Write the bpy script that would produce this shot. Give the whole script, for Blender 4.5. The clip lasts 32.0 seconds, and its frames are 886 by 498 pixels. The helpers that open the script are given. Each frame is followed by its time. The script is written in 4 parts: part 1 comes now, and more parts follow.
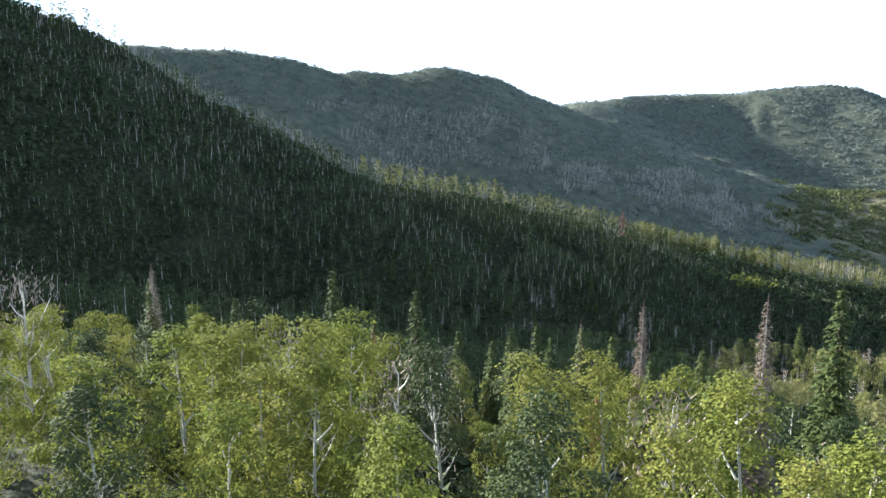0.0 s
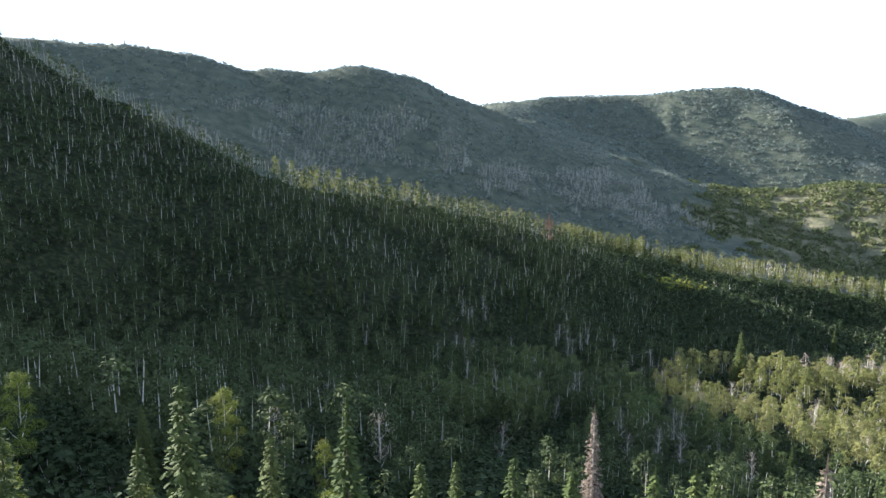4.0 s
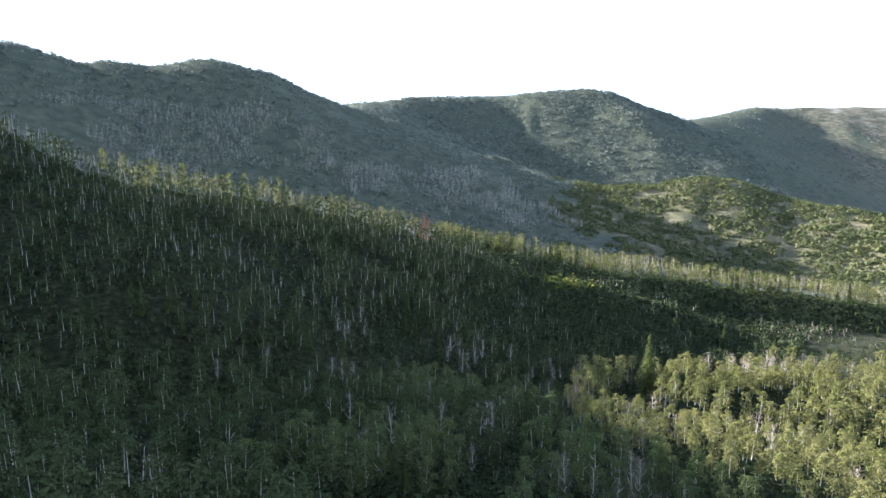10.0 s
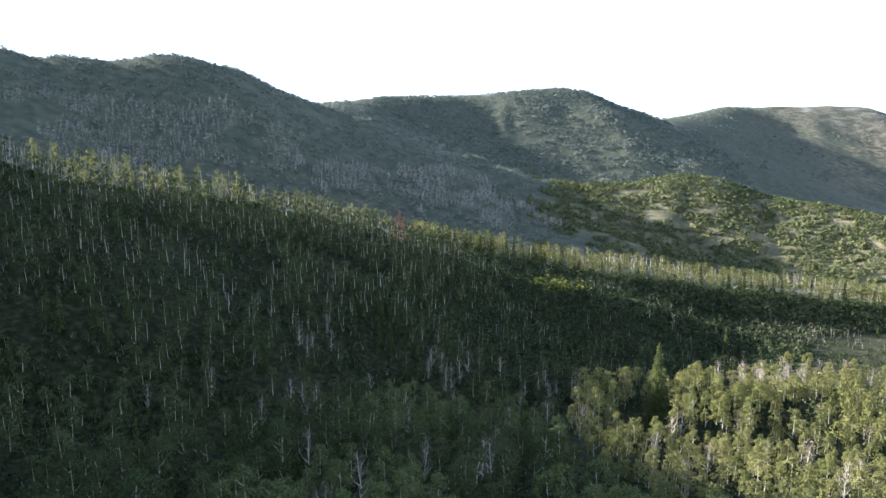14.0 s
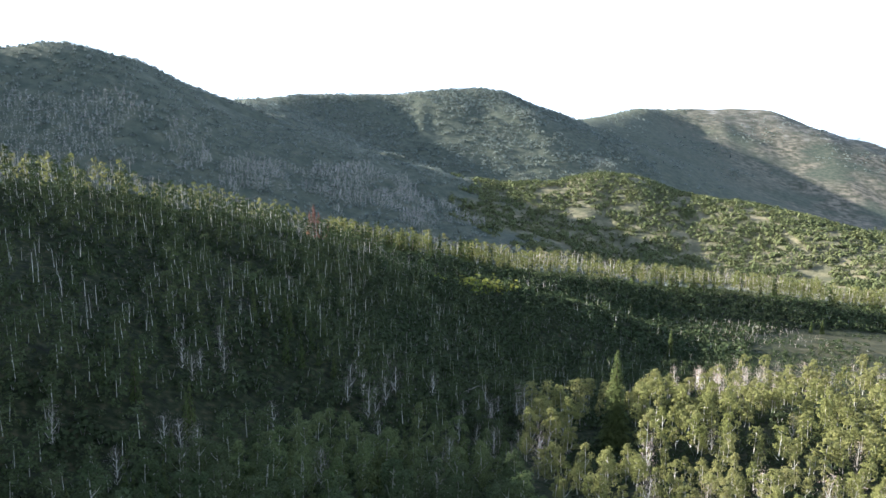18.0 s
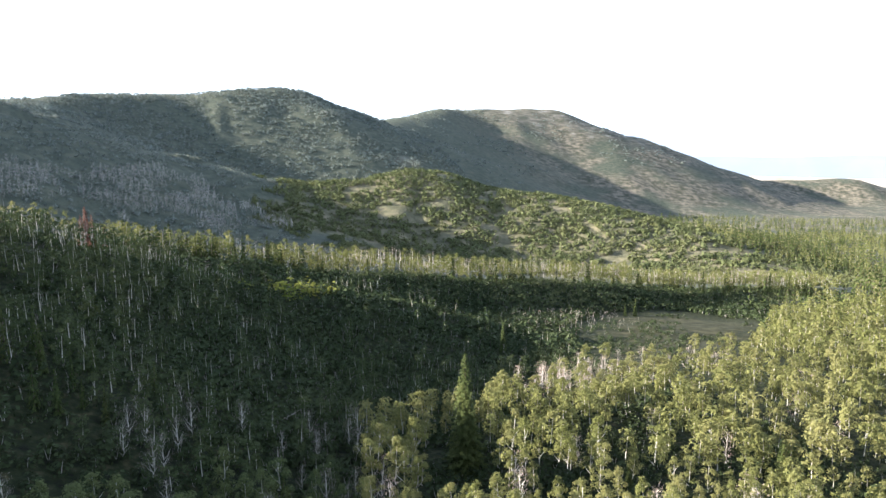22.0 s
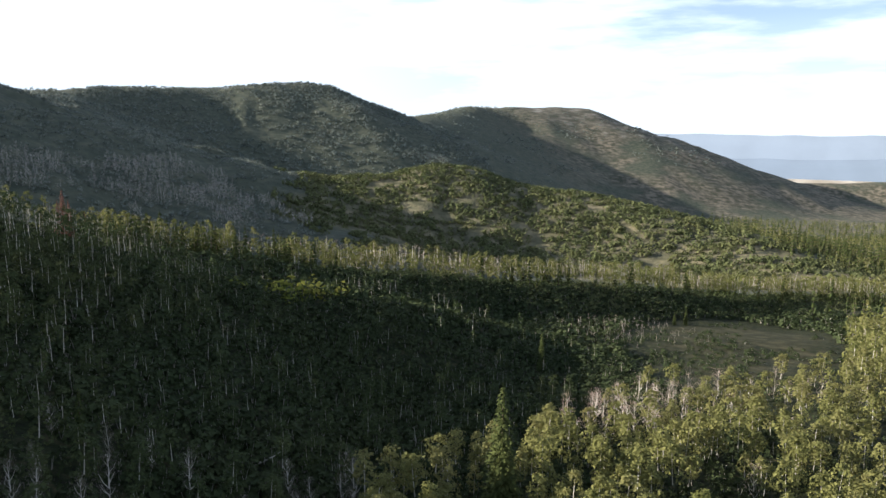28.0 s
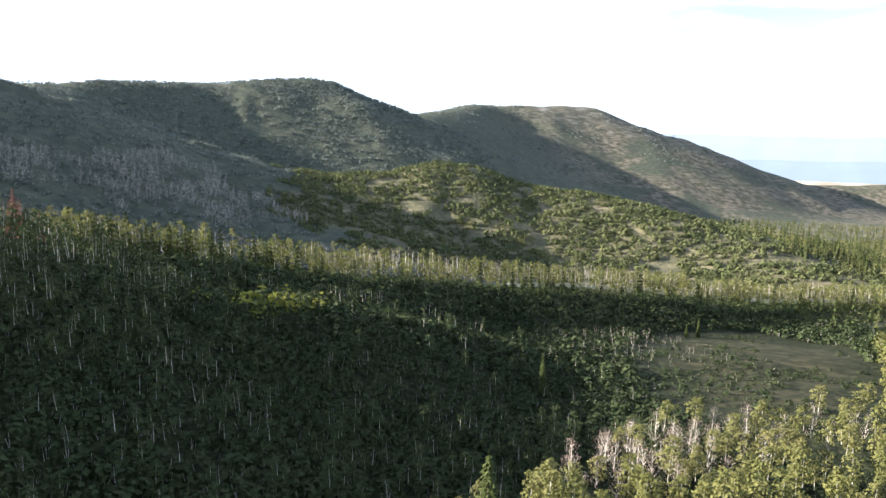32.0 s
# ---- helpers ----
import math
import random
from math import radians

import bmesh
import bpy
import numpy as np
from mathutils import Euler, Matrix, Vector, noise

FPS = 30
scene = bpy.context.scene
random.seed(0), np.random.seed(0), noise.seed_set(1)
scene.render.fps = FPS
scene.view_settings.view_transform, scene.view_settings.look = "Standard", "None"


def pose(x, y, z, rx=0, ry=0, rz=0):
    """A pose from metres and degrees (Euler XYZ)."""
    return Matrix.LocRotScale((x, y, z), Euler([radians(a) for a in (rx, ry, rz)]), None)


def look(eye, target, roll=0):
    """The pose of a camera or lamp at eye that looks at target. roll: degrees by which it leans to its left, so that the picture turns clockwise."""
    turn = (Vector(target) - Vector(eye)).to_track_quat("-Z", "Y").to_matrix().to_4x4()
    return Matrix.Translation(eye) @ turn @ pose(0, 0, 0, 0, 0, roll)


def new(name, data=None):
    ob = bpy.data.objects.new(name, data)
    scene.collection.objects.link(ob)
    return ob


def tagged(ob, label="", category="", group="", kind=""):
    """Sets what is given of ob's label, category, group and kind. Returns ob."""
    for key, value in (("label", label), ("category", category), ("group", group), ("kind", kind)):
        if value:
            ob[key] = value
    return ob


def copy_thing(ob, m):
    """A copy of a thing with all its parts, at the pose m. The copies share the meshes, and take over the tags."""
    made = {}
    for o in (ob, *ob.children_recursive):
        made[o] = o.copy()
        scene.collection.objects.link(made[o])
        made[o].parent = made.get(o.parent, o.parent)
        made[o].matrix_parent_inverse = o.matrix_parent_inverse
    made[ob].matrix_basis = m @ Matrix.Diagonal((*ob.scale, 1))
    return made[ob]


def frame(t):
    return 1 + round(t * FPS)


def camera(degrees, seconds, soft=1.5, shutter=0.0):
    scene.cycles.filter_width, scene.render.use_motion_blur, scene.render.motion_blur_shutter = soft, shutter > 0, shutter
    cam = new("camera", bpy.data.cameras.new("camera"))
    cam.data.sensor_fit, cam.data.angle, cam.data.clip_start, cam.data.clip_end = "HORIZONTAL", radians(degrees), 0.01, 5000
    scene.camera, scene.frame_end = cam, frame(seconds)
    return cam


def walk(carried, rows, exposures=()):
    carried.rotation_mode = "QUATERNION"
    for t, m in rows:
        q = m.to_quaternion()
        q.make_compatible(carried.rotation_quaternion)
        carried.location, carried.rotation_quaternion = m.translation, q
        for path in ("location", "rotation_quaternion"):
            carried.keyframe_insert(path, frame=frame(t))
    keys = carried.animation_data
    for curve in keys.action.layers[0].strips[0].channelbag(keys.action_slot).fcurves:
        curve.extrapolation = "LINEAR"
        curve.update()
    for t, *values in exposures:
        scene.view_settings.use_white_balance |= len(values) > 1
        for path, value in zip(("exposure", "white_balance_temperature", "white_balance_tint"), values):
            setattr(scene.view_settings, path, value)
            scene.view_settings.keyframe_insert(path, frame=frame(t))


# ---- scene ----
cam = camera(61.14, 32.0, soft=1.5)
# seconds, place in metres, tilt, heading and roll in degrees
PATH = [
    (0, 38.22, -135.01, 85.95, 79.601, 25.678, -0.24),
    (0.5, 36.58, -132.44, 85.75, 79.641, 23.126, -0.15),
    (1, 35.05, -130.09, 85.63, 79.655, 23.123, -0.05),
    (1.5, 33.39, -127.13, 85.46, 79.626, 23.158, -0.15),
    (2, 31.97, -124.55, 85.31, 79.607, 23.163, -0.26),
    (2.5, 30.36, -121.43, 85.06, 79.670, 21.766, -0.25),
    (3, 28.86, -118.54, 84.90, 79.621, 20.183, -0.08),
    (3.5, 27.49, -115.78, 84.66, 79.639, 19.372, -0.09),
    (5.5, 22.14, -103.34, 83.40, 79.624, 19.396, 0.00),
    (6, 20.71, -100.64, 82.32, 79.720, 19.113, -0.03),
    (6.5, 19.31, -97.65, 81.53, 79.747, 18.103, -0.02),
    (7, 17.92, -94.57, 80.76, 79.773, 16.780, 0.03),
    (7.5, 16.61, -91.46, 80.04, 79.802, 15.598, -0.06),
    (8, 15.32, -87.98, 79.47, 79.799, 14.197, 0.01),
    (8.5, 14.08, -84.48, 78.74, 79.810, 12.874, -0.01),
    (9, 13.06, -81.27, 78.01, 79.857, 11.548, 0.00),
    (9.5, 12.23, -77.90, 77.41, 79.843, 10.252, 0.02),
    (10, 11.15, -74.25, 76.55, 79.884, 8.886, 0.00),
    (10.5, 10.03, -70.48, 75.74, 79.920, 7.493, -0.01),
    (11, 9.06, -66.69, 74.99, 79.931, 6.783, -0.01),
    (11.5, 8.15, -62.77, 74.10, 79.948, 6.763, -0.03),
    (12, 7.55, -59.09, 73.37, 79.974, 6.827, -0.05),
    (12.5, 6.94, -55.53, 72.67, 79.949, 6.848, -0.10),
    (13, 6.27, -51.70, 72.01, 79.973, 6.888, -0.12),
    (13.5, 5.48, -47.36, 71.01, 79.994, 6.881, -0.16),
    (15.5, 3.12, -29.67, 67.09, 80.083, 5.431, -0.06),
    (16, 2.41, -25.69, 66.10, 80.087, 4.154, -0.02),
    (16.5, 1.66, -21.84, 65.08, 80.121, 3.083, 0.08),
    (17, 1.15, -17.69, 64.23, 80.128, 2.205, 0.12),
    (17.5, 0.85, -13.31, 63.19, 80.133, 1.522, 0.15),
    (18, 0.34, -8.45, 62.12, 80.172, 0.569, 0.17),
    (18.5, 0.12, -4.23, 61.00, 80.218, 0.012, 0.13),
    (19, 0.00, 0.00, 60.00, 80.239, 0.000, 0.13),
    (19.5, -0.15, 4.43, 58.93, 80.234, 0.013, 0.12),
    (20, -0.25, 8.97, 57.79, 80.268, -0.005, 0.07),
    (20.5, -0.18, 13.18, 56.82, 80.285, 0.022, 0.04),
    (21, -0.15, 17.18, 55.83, 80.288, 0.008, 0.01),
    (21.5, 0.29, 20.65, 55.02, 80.305, -4.251, 0.04),
    (22, 0.48, 24.15, 54.12, 80.370, -14.180, -0.38),
    (22.5, 0.17, 28.70, 53.17, 80.330, -21.625, -0.54),
    (23, 0.35, 33.08, 52.08, 80.344, -22.454, -0.55),
    (23.5, 0.97, 37.19, 51.13, 80.342, -22.432, -0.58),
    (24, 2.07, 41.17, 50.27, 80.312, -23.605, -0.57),
    (24.5, 3.13, 45.16, 49.30, 80.265, -30.196, -0.55),
    (26.5, 6.28, 57.62, 46.10, 80.389, -33.483, -0.21),
    (27, 7.48, 60.55, 45.75, 80.427, -32.514, -0.04),
    (27.5, 8.38, 63.39, 45.50, 80.428, -16.653, -0.05),
    (28, 10.32, 65.89, 45.61, 80.352, -12.094, 0.16),
    (28.5, 11.75, 68.87, 45.63, 80.288, -12.056, 0.22),
    (29, 13.11, 71.93, 45.51, 80.266, -12.036, 0.30),
    (29.5, 14.44, 75.01, 45.39, 80.219, -11.964, 0.34),
    (30, 15.57, 78.36, 45.10, 80.209, -11.966, 0.51),
    (30.5, 16.72, 81.63, 44.78, 80.209, -11.910, 0.56),
    (31, 17.81, 84.73, 44.55, 80.220, -11.886, 0.55),
    (31.5, 18.85, 88.00, 44.42, 80.193, -11.836, 0.65),
    (32, 19.69, 91.00, 44.16, 80.210, -11.799, 0.69),
]
EXPOSURES = [(0.0, 2.52, 5650, 4), (1.0, 2.85, 5650, 4), (2.0, 2.62, 5650, 4), (3.0, 2.52, 5700, 5), (6.0, 2.68, 5650, 6), (9.0, 2.7, 5650, 7), (11.0, 2.56, 5650, 8), (12.0, 2.74, 5650, 8), (13.0, 2.52, 5700, 8), (16.0, 2.5, 5700, 8), (19.0, 2.62, 5700, 8), (20.8, 2.45, 5780, 9), (22.0, 2.62, 5950, 10), (23.0, 1.88, 6200, 10), (24.0, 1.5, 6350, 10), (27.0, 1.26, 6250, 10), (28.0, 1.62, 6180, 10), (29.0, 2.0, 6150, 10), (32.0, 2.28, 6050, 10)]
walk(cam, [(t, pose(x, y, z, 0, 0, head) @ pose(0, 0, 0, tilt) @ pose(0, 0, 0, 0, 0, roll)) for t, x, y, z, tilt, head, roll in PATH], EXPOSURES)

# ---- sky and sun ----
SUN_AZ, SUN_EL = -74.0, 17.4      # azimuth from +y towards +x, elevation
world = bpy.data.worlds.new("world")
scene.world = world
world.use_nodes = True
wn = world.node_tree
wn.nodes.clear()
sky = wn.nodes.new("ShaderNodeTexSky")
sky.sky_type, sky.sun_disc = "NISHITA", False
sky.sun_elevation, sky.sun_rotation = radians(SUN_EL), radians(SUN_AZ)
sky.altitude, sky.dust_density, sky.ozone_density = 2400, 0.25, 2.0
bg = wn.nodes.new("ShaderNodeBackground")
bg.inputs["Strength"].default_value = 0.05
# thin streaky clouds, brighter than the blue
tc = wn.nodes.new("ShaderNodeTexCoord")
mp = wn.nodes.new("ShaderNodeMapping")
mp.inputs["Scale"].default_value, mp.inputs["Rotation"].default_value = (2.2, 2.2, 13.0), (0.06, 0.03, 0.4)
cl = wn.nodes.new("ShaderNodeTexNoise")
cl.inputs["Scale"].default_value, cl.inputs["Detail"].default_value, cl.inputs["Roughness"].default_value = 1.6, 7.0, 0.55
cr = wn.nodes.new("ShaderNodeMapRange")
cr.interpolation_type = "SMOOTHSTEP"
for key, v in (("From Min", 0.36), ("From Max", 0.55), ("To Min", 0.3), ("To Max", 0.95)):
    cr.inputs[key].default_value = v
# a bright veil thickens towards the sun and down at the horizon
norm = wn.nodes.new("ShaderNodeVectorMath")
norm.operation = "NORMALIZE"
wn.links.new(tc.outputs["Generated"], norm.inputs[0])
dot = wn.nodes.new("ShaderNodeVectorMath")
dot.operation = "DOT_PRODUCT"
dot.inputs[1].default_value = (math.sin(radians(SUN_AZ)), math.cos(radians(SUN_AZ)), 0.0)
wn.links.new(norm.outputs[0], dot.inputs[0])
glare = wn.nodes.new("ShaderNodeMapRange")
glare.interpolation_type = "SMOOTHSTEP"
for key, v in (("From Min", -0.30), ("From Max", 0.30), ("To Min", 0.0), ("To Max", 0.95)):
    glare.inputs[key].default_value = v
wn.links.new(dot.outputs["Value"], glare.inputs["Value"])
part_z = wn.nodes.new("ShaderNodeSeparateXYZ")
wn.links.new(norm.outputs[0], part_z.inputs[0])
low = wn.nodes.new("ShaderNodeMapRange")
low.interpolation_type = "SMOOTHSTEP"
for key, v in (("From Min", 0.24), ("From Max", -0.03), ("To Min", 0.0), ("To Max", 0.8)):
    low.inputs[key].default_value = v
wn.links.new(part_z.outputs[2], low.inputs["Value"])
band = wn.nodes.new("ShaderNodeMapRange")
band.interpolation_type = "SMOOTHSTEP"
for key, v in (("From Min", 0.42), ("From Max", 0.18), ("To Min", 0.0), ("To Max", 1.0)):
    band.inputs[key].default_value = v
wn.links.new(part_z.outputs[2], band.inputs["Value"])
near_sun = wn.nodes.new("ShaderNodeMath")
near_sun.operation = "MULTIPLY"
wn.links.new(glare.outputs[0], near_sun.inputs[0])
wn.links.new(band.outputs[0], near_sun.inputs[1])
both = wn.nodes.new("ShaderNodeMath")
both.operation = "MAXIMUM"
wn.links.new(near_sun.outputs[0], both.inputs[0])
wn.links.new(low.outputs[0], both.inputs[1])
# the streaks thin out towards a clear zenith
clear = wn.nodes.new("ShaderNodeMapRange")
clear.interpolation_type = "SMOOTHSTEP"
for key, v in (("From Min", 0.3), ("From Max", 0.62), ("To Min", 1.0), ("To Max", 0.3)):
    clear.inputs[key].default_value = v
wn.links.new(part_z.outputs[2], clear.inputs["Value"])
streaks = wn.nodes.new("ShaderNodeMath")
streaks.operation = "MULTIPLY"
wn.links.new(clear.outputs[0], streaks.inputs[1])
veil = wn.nodes.new("ShaderNodeMath")
veil.operation = "MAXIMUM"
wn.links.new(both.outputs[0], veil.inputs[1])
cm = wn.nodes.new("ShaderNodeMix")
cm.data_type = "RGBA"
cm.inputs[7].default_value = (7.3, 8.2, 9.4, 1)
for a, b in ((tc.outputs["Generated"], mp.inputs["Vector"]), (mp.outputs[0], cl.inputs["Vector"]), (cl.outputs["Fac"], cr.inputs["Value"]), (cr.outputs[0], streaks.inputs[0]), (streaks.outputs[0], veil.inputs[0]), (veil.outputs[0], cm.inputs[0])):
    wn.links.new(a, b)
wo = wn.nodes.new("ShaderNodeOutputWorld")
wn.links.new(sky.outputs[0], cm.inputs[6])
wn.links.new(cm.outputs[2], bg.inputs[0])
wn.links.new(bg.outputs[0], wo.inputs[0])
sun = new("sun", bpy.data.lights.new("sun", "SUN"))
sun.data.energy, sun.data.angle, sun.data.color = 4.6, radians(0.5), (1.0, 0.9, 0.74)
_a, _e = radians(SUN_AZ), radians(SUN_EL)
SUN_DIR = Vector((math.sin(_a) * math.cos(_e), math.cos(_a) * math.cos(_e), math.sin(_e)))
sun.matrix_world = look(SUN_DIR * 100, (0, 0, 0))


# ---- terrain ----
def value_noise(x, y, seed):
    """Smooth lattice noise in -1..1."""
    xi, yi = np.floor(x).astype(np.int64), np.floor(y).astype(np.int64)
    fx, fy = x - xi, y - yi
    fx, fy = fx * fx * (3 - 2 * fx), fy * fy * (3 - 2 * fy)

    def h(i, j):
        n = (i * 374761393 + j * 668265263 + seed * 974711) & 0x7FFFFFFF
        n = ((n ^ (n >> 13)) * 1274126177) & 0x7FFFFFFF
        return ((n ^ (n >> 16)) & 0xFFFF) / 32767.5 - 1
    return (h(xi, yi) * (1 - fx) + h(xi + 1, yi) * fx) * (1 - fy) + (h(xi, yi + 1) * (1 - fx) + h(xi + 1, yi + 1) * fx) * fy


def fractal(x, y, size, octaves, seed):
    out, amp = np.zeros_like(x), 1.0
    for k in range(octaves):
        out += amp * value_noise(x / size, y / size, seed + k * 17)
        amp, size = amp * 0.5, size * 0.5
    return out


def ridge(x, y, crest, near, far, rounding, gully=0.0, seed=1):
    """Height of a ridge: a crest line falling off on both sides. near, far: slopes to the right and left of the line's way."""
    best, along = np.full_like(x, -1e9), 0.0
    for (x0, y0, z0), (x1, y1, z1) in zip(crest, crest[1:]):
        dx, dy = x1 - x0, y1 - y0
        ll = dx * dx + dy * dy
        u = np.clip(((x - x0) * dx + (y - y0) * dy) / ll, 0, 1)
        ox, oy = x - x0 - u * dx, y - y0 - u * dy
        d = np.hypot(ox, oy)
        side = dx * oy - dy * ox
        slope = np.where(side > 0, far, near)
        d = np.sqrt(d * d + rounding * rounding) - rounding
        z = z0 + u * (z1 - z0) - slope * d
        if gully:
            way = (along + ((x - x0) * dx + (y - y0) * dy) / math.sqrt(ll)) / 95 + 0.5 * value_noise(x / 140, y / 140, seed + 3)
            z = z - gully * np.clip((d - 25) / 160, 0, 1) * (1 + value_noise(way, d / 400 + side * 0, seed) + 0.5 * value_noise(way * 2.3, d / 250, seed + 1))
        along += math.sqrt(ll)
        best = np.maximum(best, z)
    return best


def smooth_max(a, b, k):
    h = np.clip(0.5 + 0.5 * (a - b) / k, 0, 1)
    return b * (1 - h) + a * h + k * h * (1 - h)


FLOOR_S = [-1500, -600, -200, -85, -49, -10, 11, 55, 124, 160, 236, 293, 469, 707, 1166, 2000, 3000, 4200]
FLOOR_Z = [330, 190, 96, 61, 47.5, 30, 20.5, 8, -13, -20, -28, -33, -61, -88, -122, -200, -290, -340]

# crest lines: the near shaded hill and its nose, the shelf running east from it, the long ridge with two humps, its shoulder running into the scrub hill,
# the bald summit and its rocky spur, the cliff mountain running down to the plain, the dry slope to the east
# first three points lie out of view, heights set to cast the slope's shade
UPPER_HILL = [(-520, -260, 240), (-400, 20, 184), (-365, 85, 168), (-327, 145, 136), (-298, 164, 114), (-252, 183, 89), (-210, 186, 66)]
NEAR_HILL = [(-210, 186, 66), (-159, 203, 47), (-132, 256, 36), (-110, 310, 21), (-68, 414, -7), (-10, 500, -40), (90, 560, -70)]
WEST_RIB = [(-210, 186, 63), (-135, 142, 40), (-95, 138, 22)]
NEAR_NOSE = [(-130, 255, 26), (-60, 278, 3), (12, 301, -10), (30, 309, -25), (44, 315, -40)]
SHELF = [(-80, 350, 5), (-37, 369, -5), (-12, 386, -11), (22, 406, -20), (66, 436, -30), (117, 455, -39), (175, 467, -47), (237, 471, -55), (285, 477, -62), (341, 487, -69)]
LONG_RIDGE = [(-950, 420, 195), (-800, 600, 180), (-720, 655, 174), (-689, 690, 174), (-648, 750, 167), (-581, 811, 141), (-560, 836, 149), (-515, 866, 143), (-461, 901, 153), (-429, 970, 142), (-354, 1104, 98), (-325, 1160, 80)]
SHOULDER = [(-380, 1060, 105), (-270, 1010, 58), (-167, 990, 26), (-61, 985, 4), (65, 995, -21), (150, 1003, -22), (216, 1014, -9), (270, 995, -26), (351, 948, -36), (462, 782, -63), (455, 640, -82)]
SUMMIT = [(-335, 1300, 66), (-420, 1500, 92), (-489, 1836, 118), (-349, 2070, 138), (-221, 2188, 142), (105, 2298, 158), (289, 2383, 96), (420, 2464, 56), (809, 3199, 104)]
SPUR = [(105, 2298, 150), (190, 2090, 80), (357, 1832, -38), (480, 1690, -90)]
CLIFF_RIDGE = [(420, 2600, 50), (809, 3199, 104), (1040, 3220, 116), (1288, 3254, 119), (1551, 3138, 3), (1777, 3015, -73), (2023, 3010, -150), (2292, 3064, -219), (2697, 2987, -211), (2889, 2942, -279), (3282, 2653, -345)]
EAST_SLOPE = [(3000, 500, 60), (2600, 900, -20), (2165, 1300, -110), (1950, 1650, -200)]


def height(x, y):
    x, y = np.asarray(x, float), np.asarray(y, float)
    u = np.clip((y + 50) / 300, 0, 1)
    s = 0.5 * x * np.where(x > 60, 1, u * u * (3 - 2 * u)) + 0.866 * y - np.where(x > 60, 30 * (1 - u * u * (3 - 2 * u)), 0)
    z = np.interp(s, FLOOR_S, FLOOR_Z)
    z = z + 8 * np.exp(-(((x - 400) / 130) ** 2 + ((y - 330) / 70) ** 2)) + 0.05 * np.clip(x - 300, 0, 600) * np.exp(-((y - 250) / 250) ** 2)
    wob = fractal(x, y, 160, 3, 5)
    for crest, near, far, rnd, k in ((UPPER_HILL, 0.68, 0.64, 12, 8), (NEAR_HILL, 0.4, 0.42, 16, 6), (WEST_RIB, 0.5, 0.5, 12, 6), (NEAR_NOSE, 0.42, 0.35, 18, 6), (SHELF, 0.46, 0.36, 14, 6), (LONG_RIDGE, 0.55, 0.35, 40, 24),
                                     (SHOULDER, 0.3, 0.3, 40, 25), (SUMMIT, 0.4, 0.4, 60, 50), (SPUR, 0.45, 0.45, 50, 30),
                                     (CLIFF_RIDGE, 0.36, 0.4, 60, 50), (EAST_SLOPE, 0.3, 0.3, 80, 60)):
        d = np.hypot(x, y)
        r = ridge(x, y, crest, near, far, rnd, 9.0 if rnd >= 40 else 0.0, len(crest)) + wob * np.clip(d / 250, 0.6, 6) - k * 0.15
        z = smooth_max(r, z, k)
    d = np.hypot(x, y)
    z = z + fractal(x, y, 45, 3, 9) * 1.2
    far = np.clip((d - 4150) / 700, 0, 1)
    return z * (1 - far) + (-345 + 85 * far) * far


def axis(lo, hi, fine_lo, fine_hi, step, grow):
    out = [fine_lo]
    while out[-1] < fine_hi:
        out.append(out[-1] + step)
    s = step
    while out[-1] < hi:
        s = min(s * grow, 50)
        out.append(out[-1] + s)
    s, low = step, [fine_lo]
    while low[-1] > lo:
        s = min(s * grow, 50)
        low.append(low[-1] - s)
    return np.array(low[:0:-1] + out)



# ---- materials ----
def nodes_of(name):
    m = bpy.data.materials.new(name)
    m.use_nodes = True
    nt = m.node_tree
    return m, nt, nt.nodes["Principled BSDF"], nt.nodes["Material Output"]


def add(nt, kind, **sets):
    n = nt.nodes.new(kind)
    for key, value in sets.items():
        if key in n.inputs:
            n.inputs[key].default_value = value
    return n


def noise_at(nt, scale, detail=3.0, coords=None):
    n = nt.nodes.new("ShaderNodeTexNoise")
    n.inputs["Scale"].default_value, n.inputs["Detail"].default_value = scale, detail
    if coords is not None:
        nt.links.new(coords, n.inputs["Vector"])
    return n.outputs["Fac"]


def ramp(nt, fac, stops):
    r = nt.nodes.new("ShaderNodeValToRGB")
    el = r.color_ramp.elements
    while len(el) < len(stops):
        el.new(0.5)
    for e, (p, c) in zip(el, stops):
        e.position, e.color = p, (*c, 1)
    nt.links.new(fac, r.inputs[0])
    return r.outputs[0]


def mix(nt, fac, a, b, mode="MIX"):
    n = nt.nodes.new("ShaderNodeMix")
    n.data_type, n.blend_type = "RGBA", mode
    for sock, v in ((n.inputs[0], fac), (n.inputs[6], a), (n.inputs[7], b)):
        if hasattr(v, "links"):
            nt.links.new(v, sock)
        elif isinstance(v, (int, float)):
            sock.default_value = v
        else:
            sock.default_value = (*v, 1)
    return n.outputs[2]


def mapped(nt, value, lo, hi, to_lo=0.0, to_hi=1.0):
    n = nt.nodes.new("ShaderNodeMapRange")
    n.interpolation_type = "SMOOTHSTEP"
    nt.links.new(value, n.inputs["Value"])
    for key, v in (("From Min", lo), ("From Max", hi), ("To Min", to_lo), ("To Max", to_hi)):
        n.inputs[key].default_value = v
    return n.outputs[0]


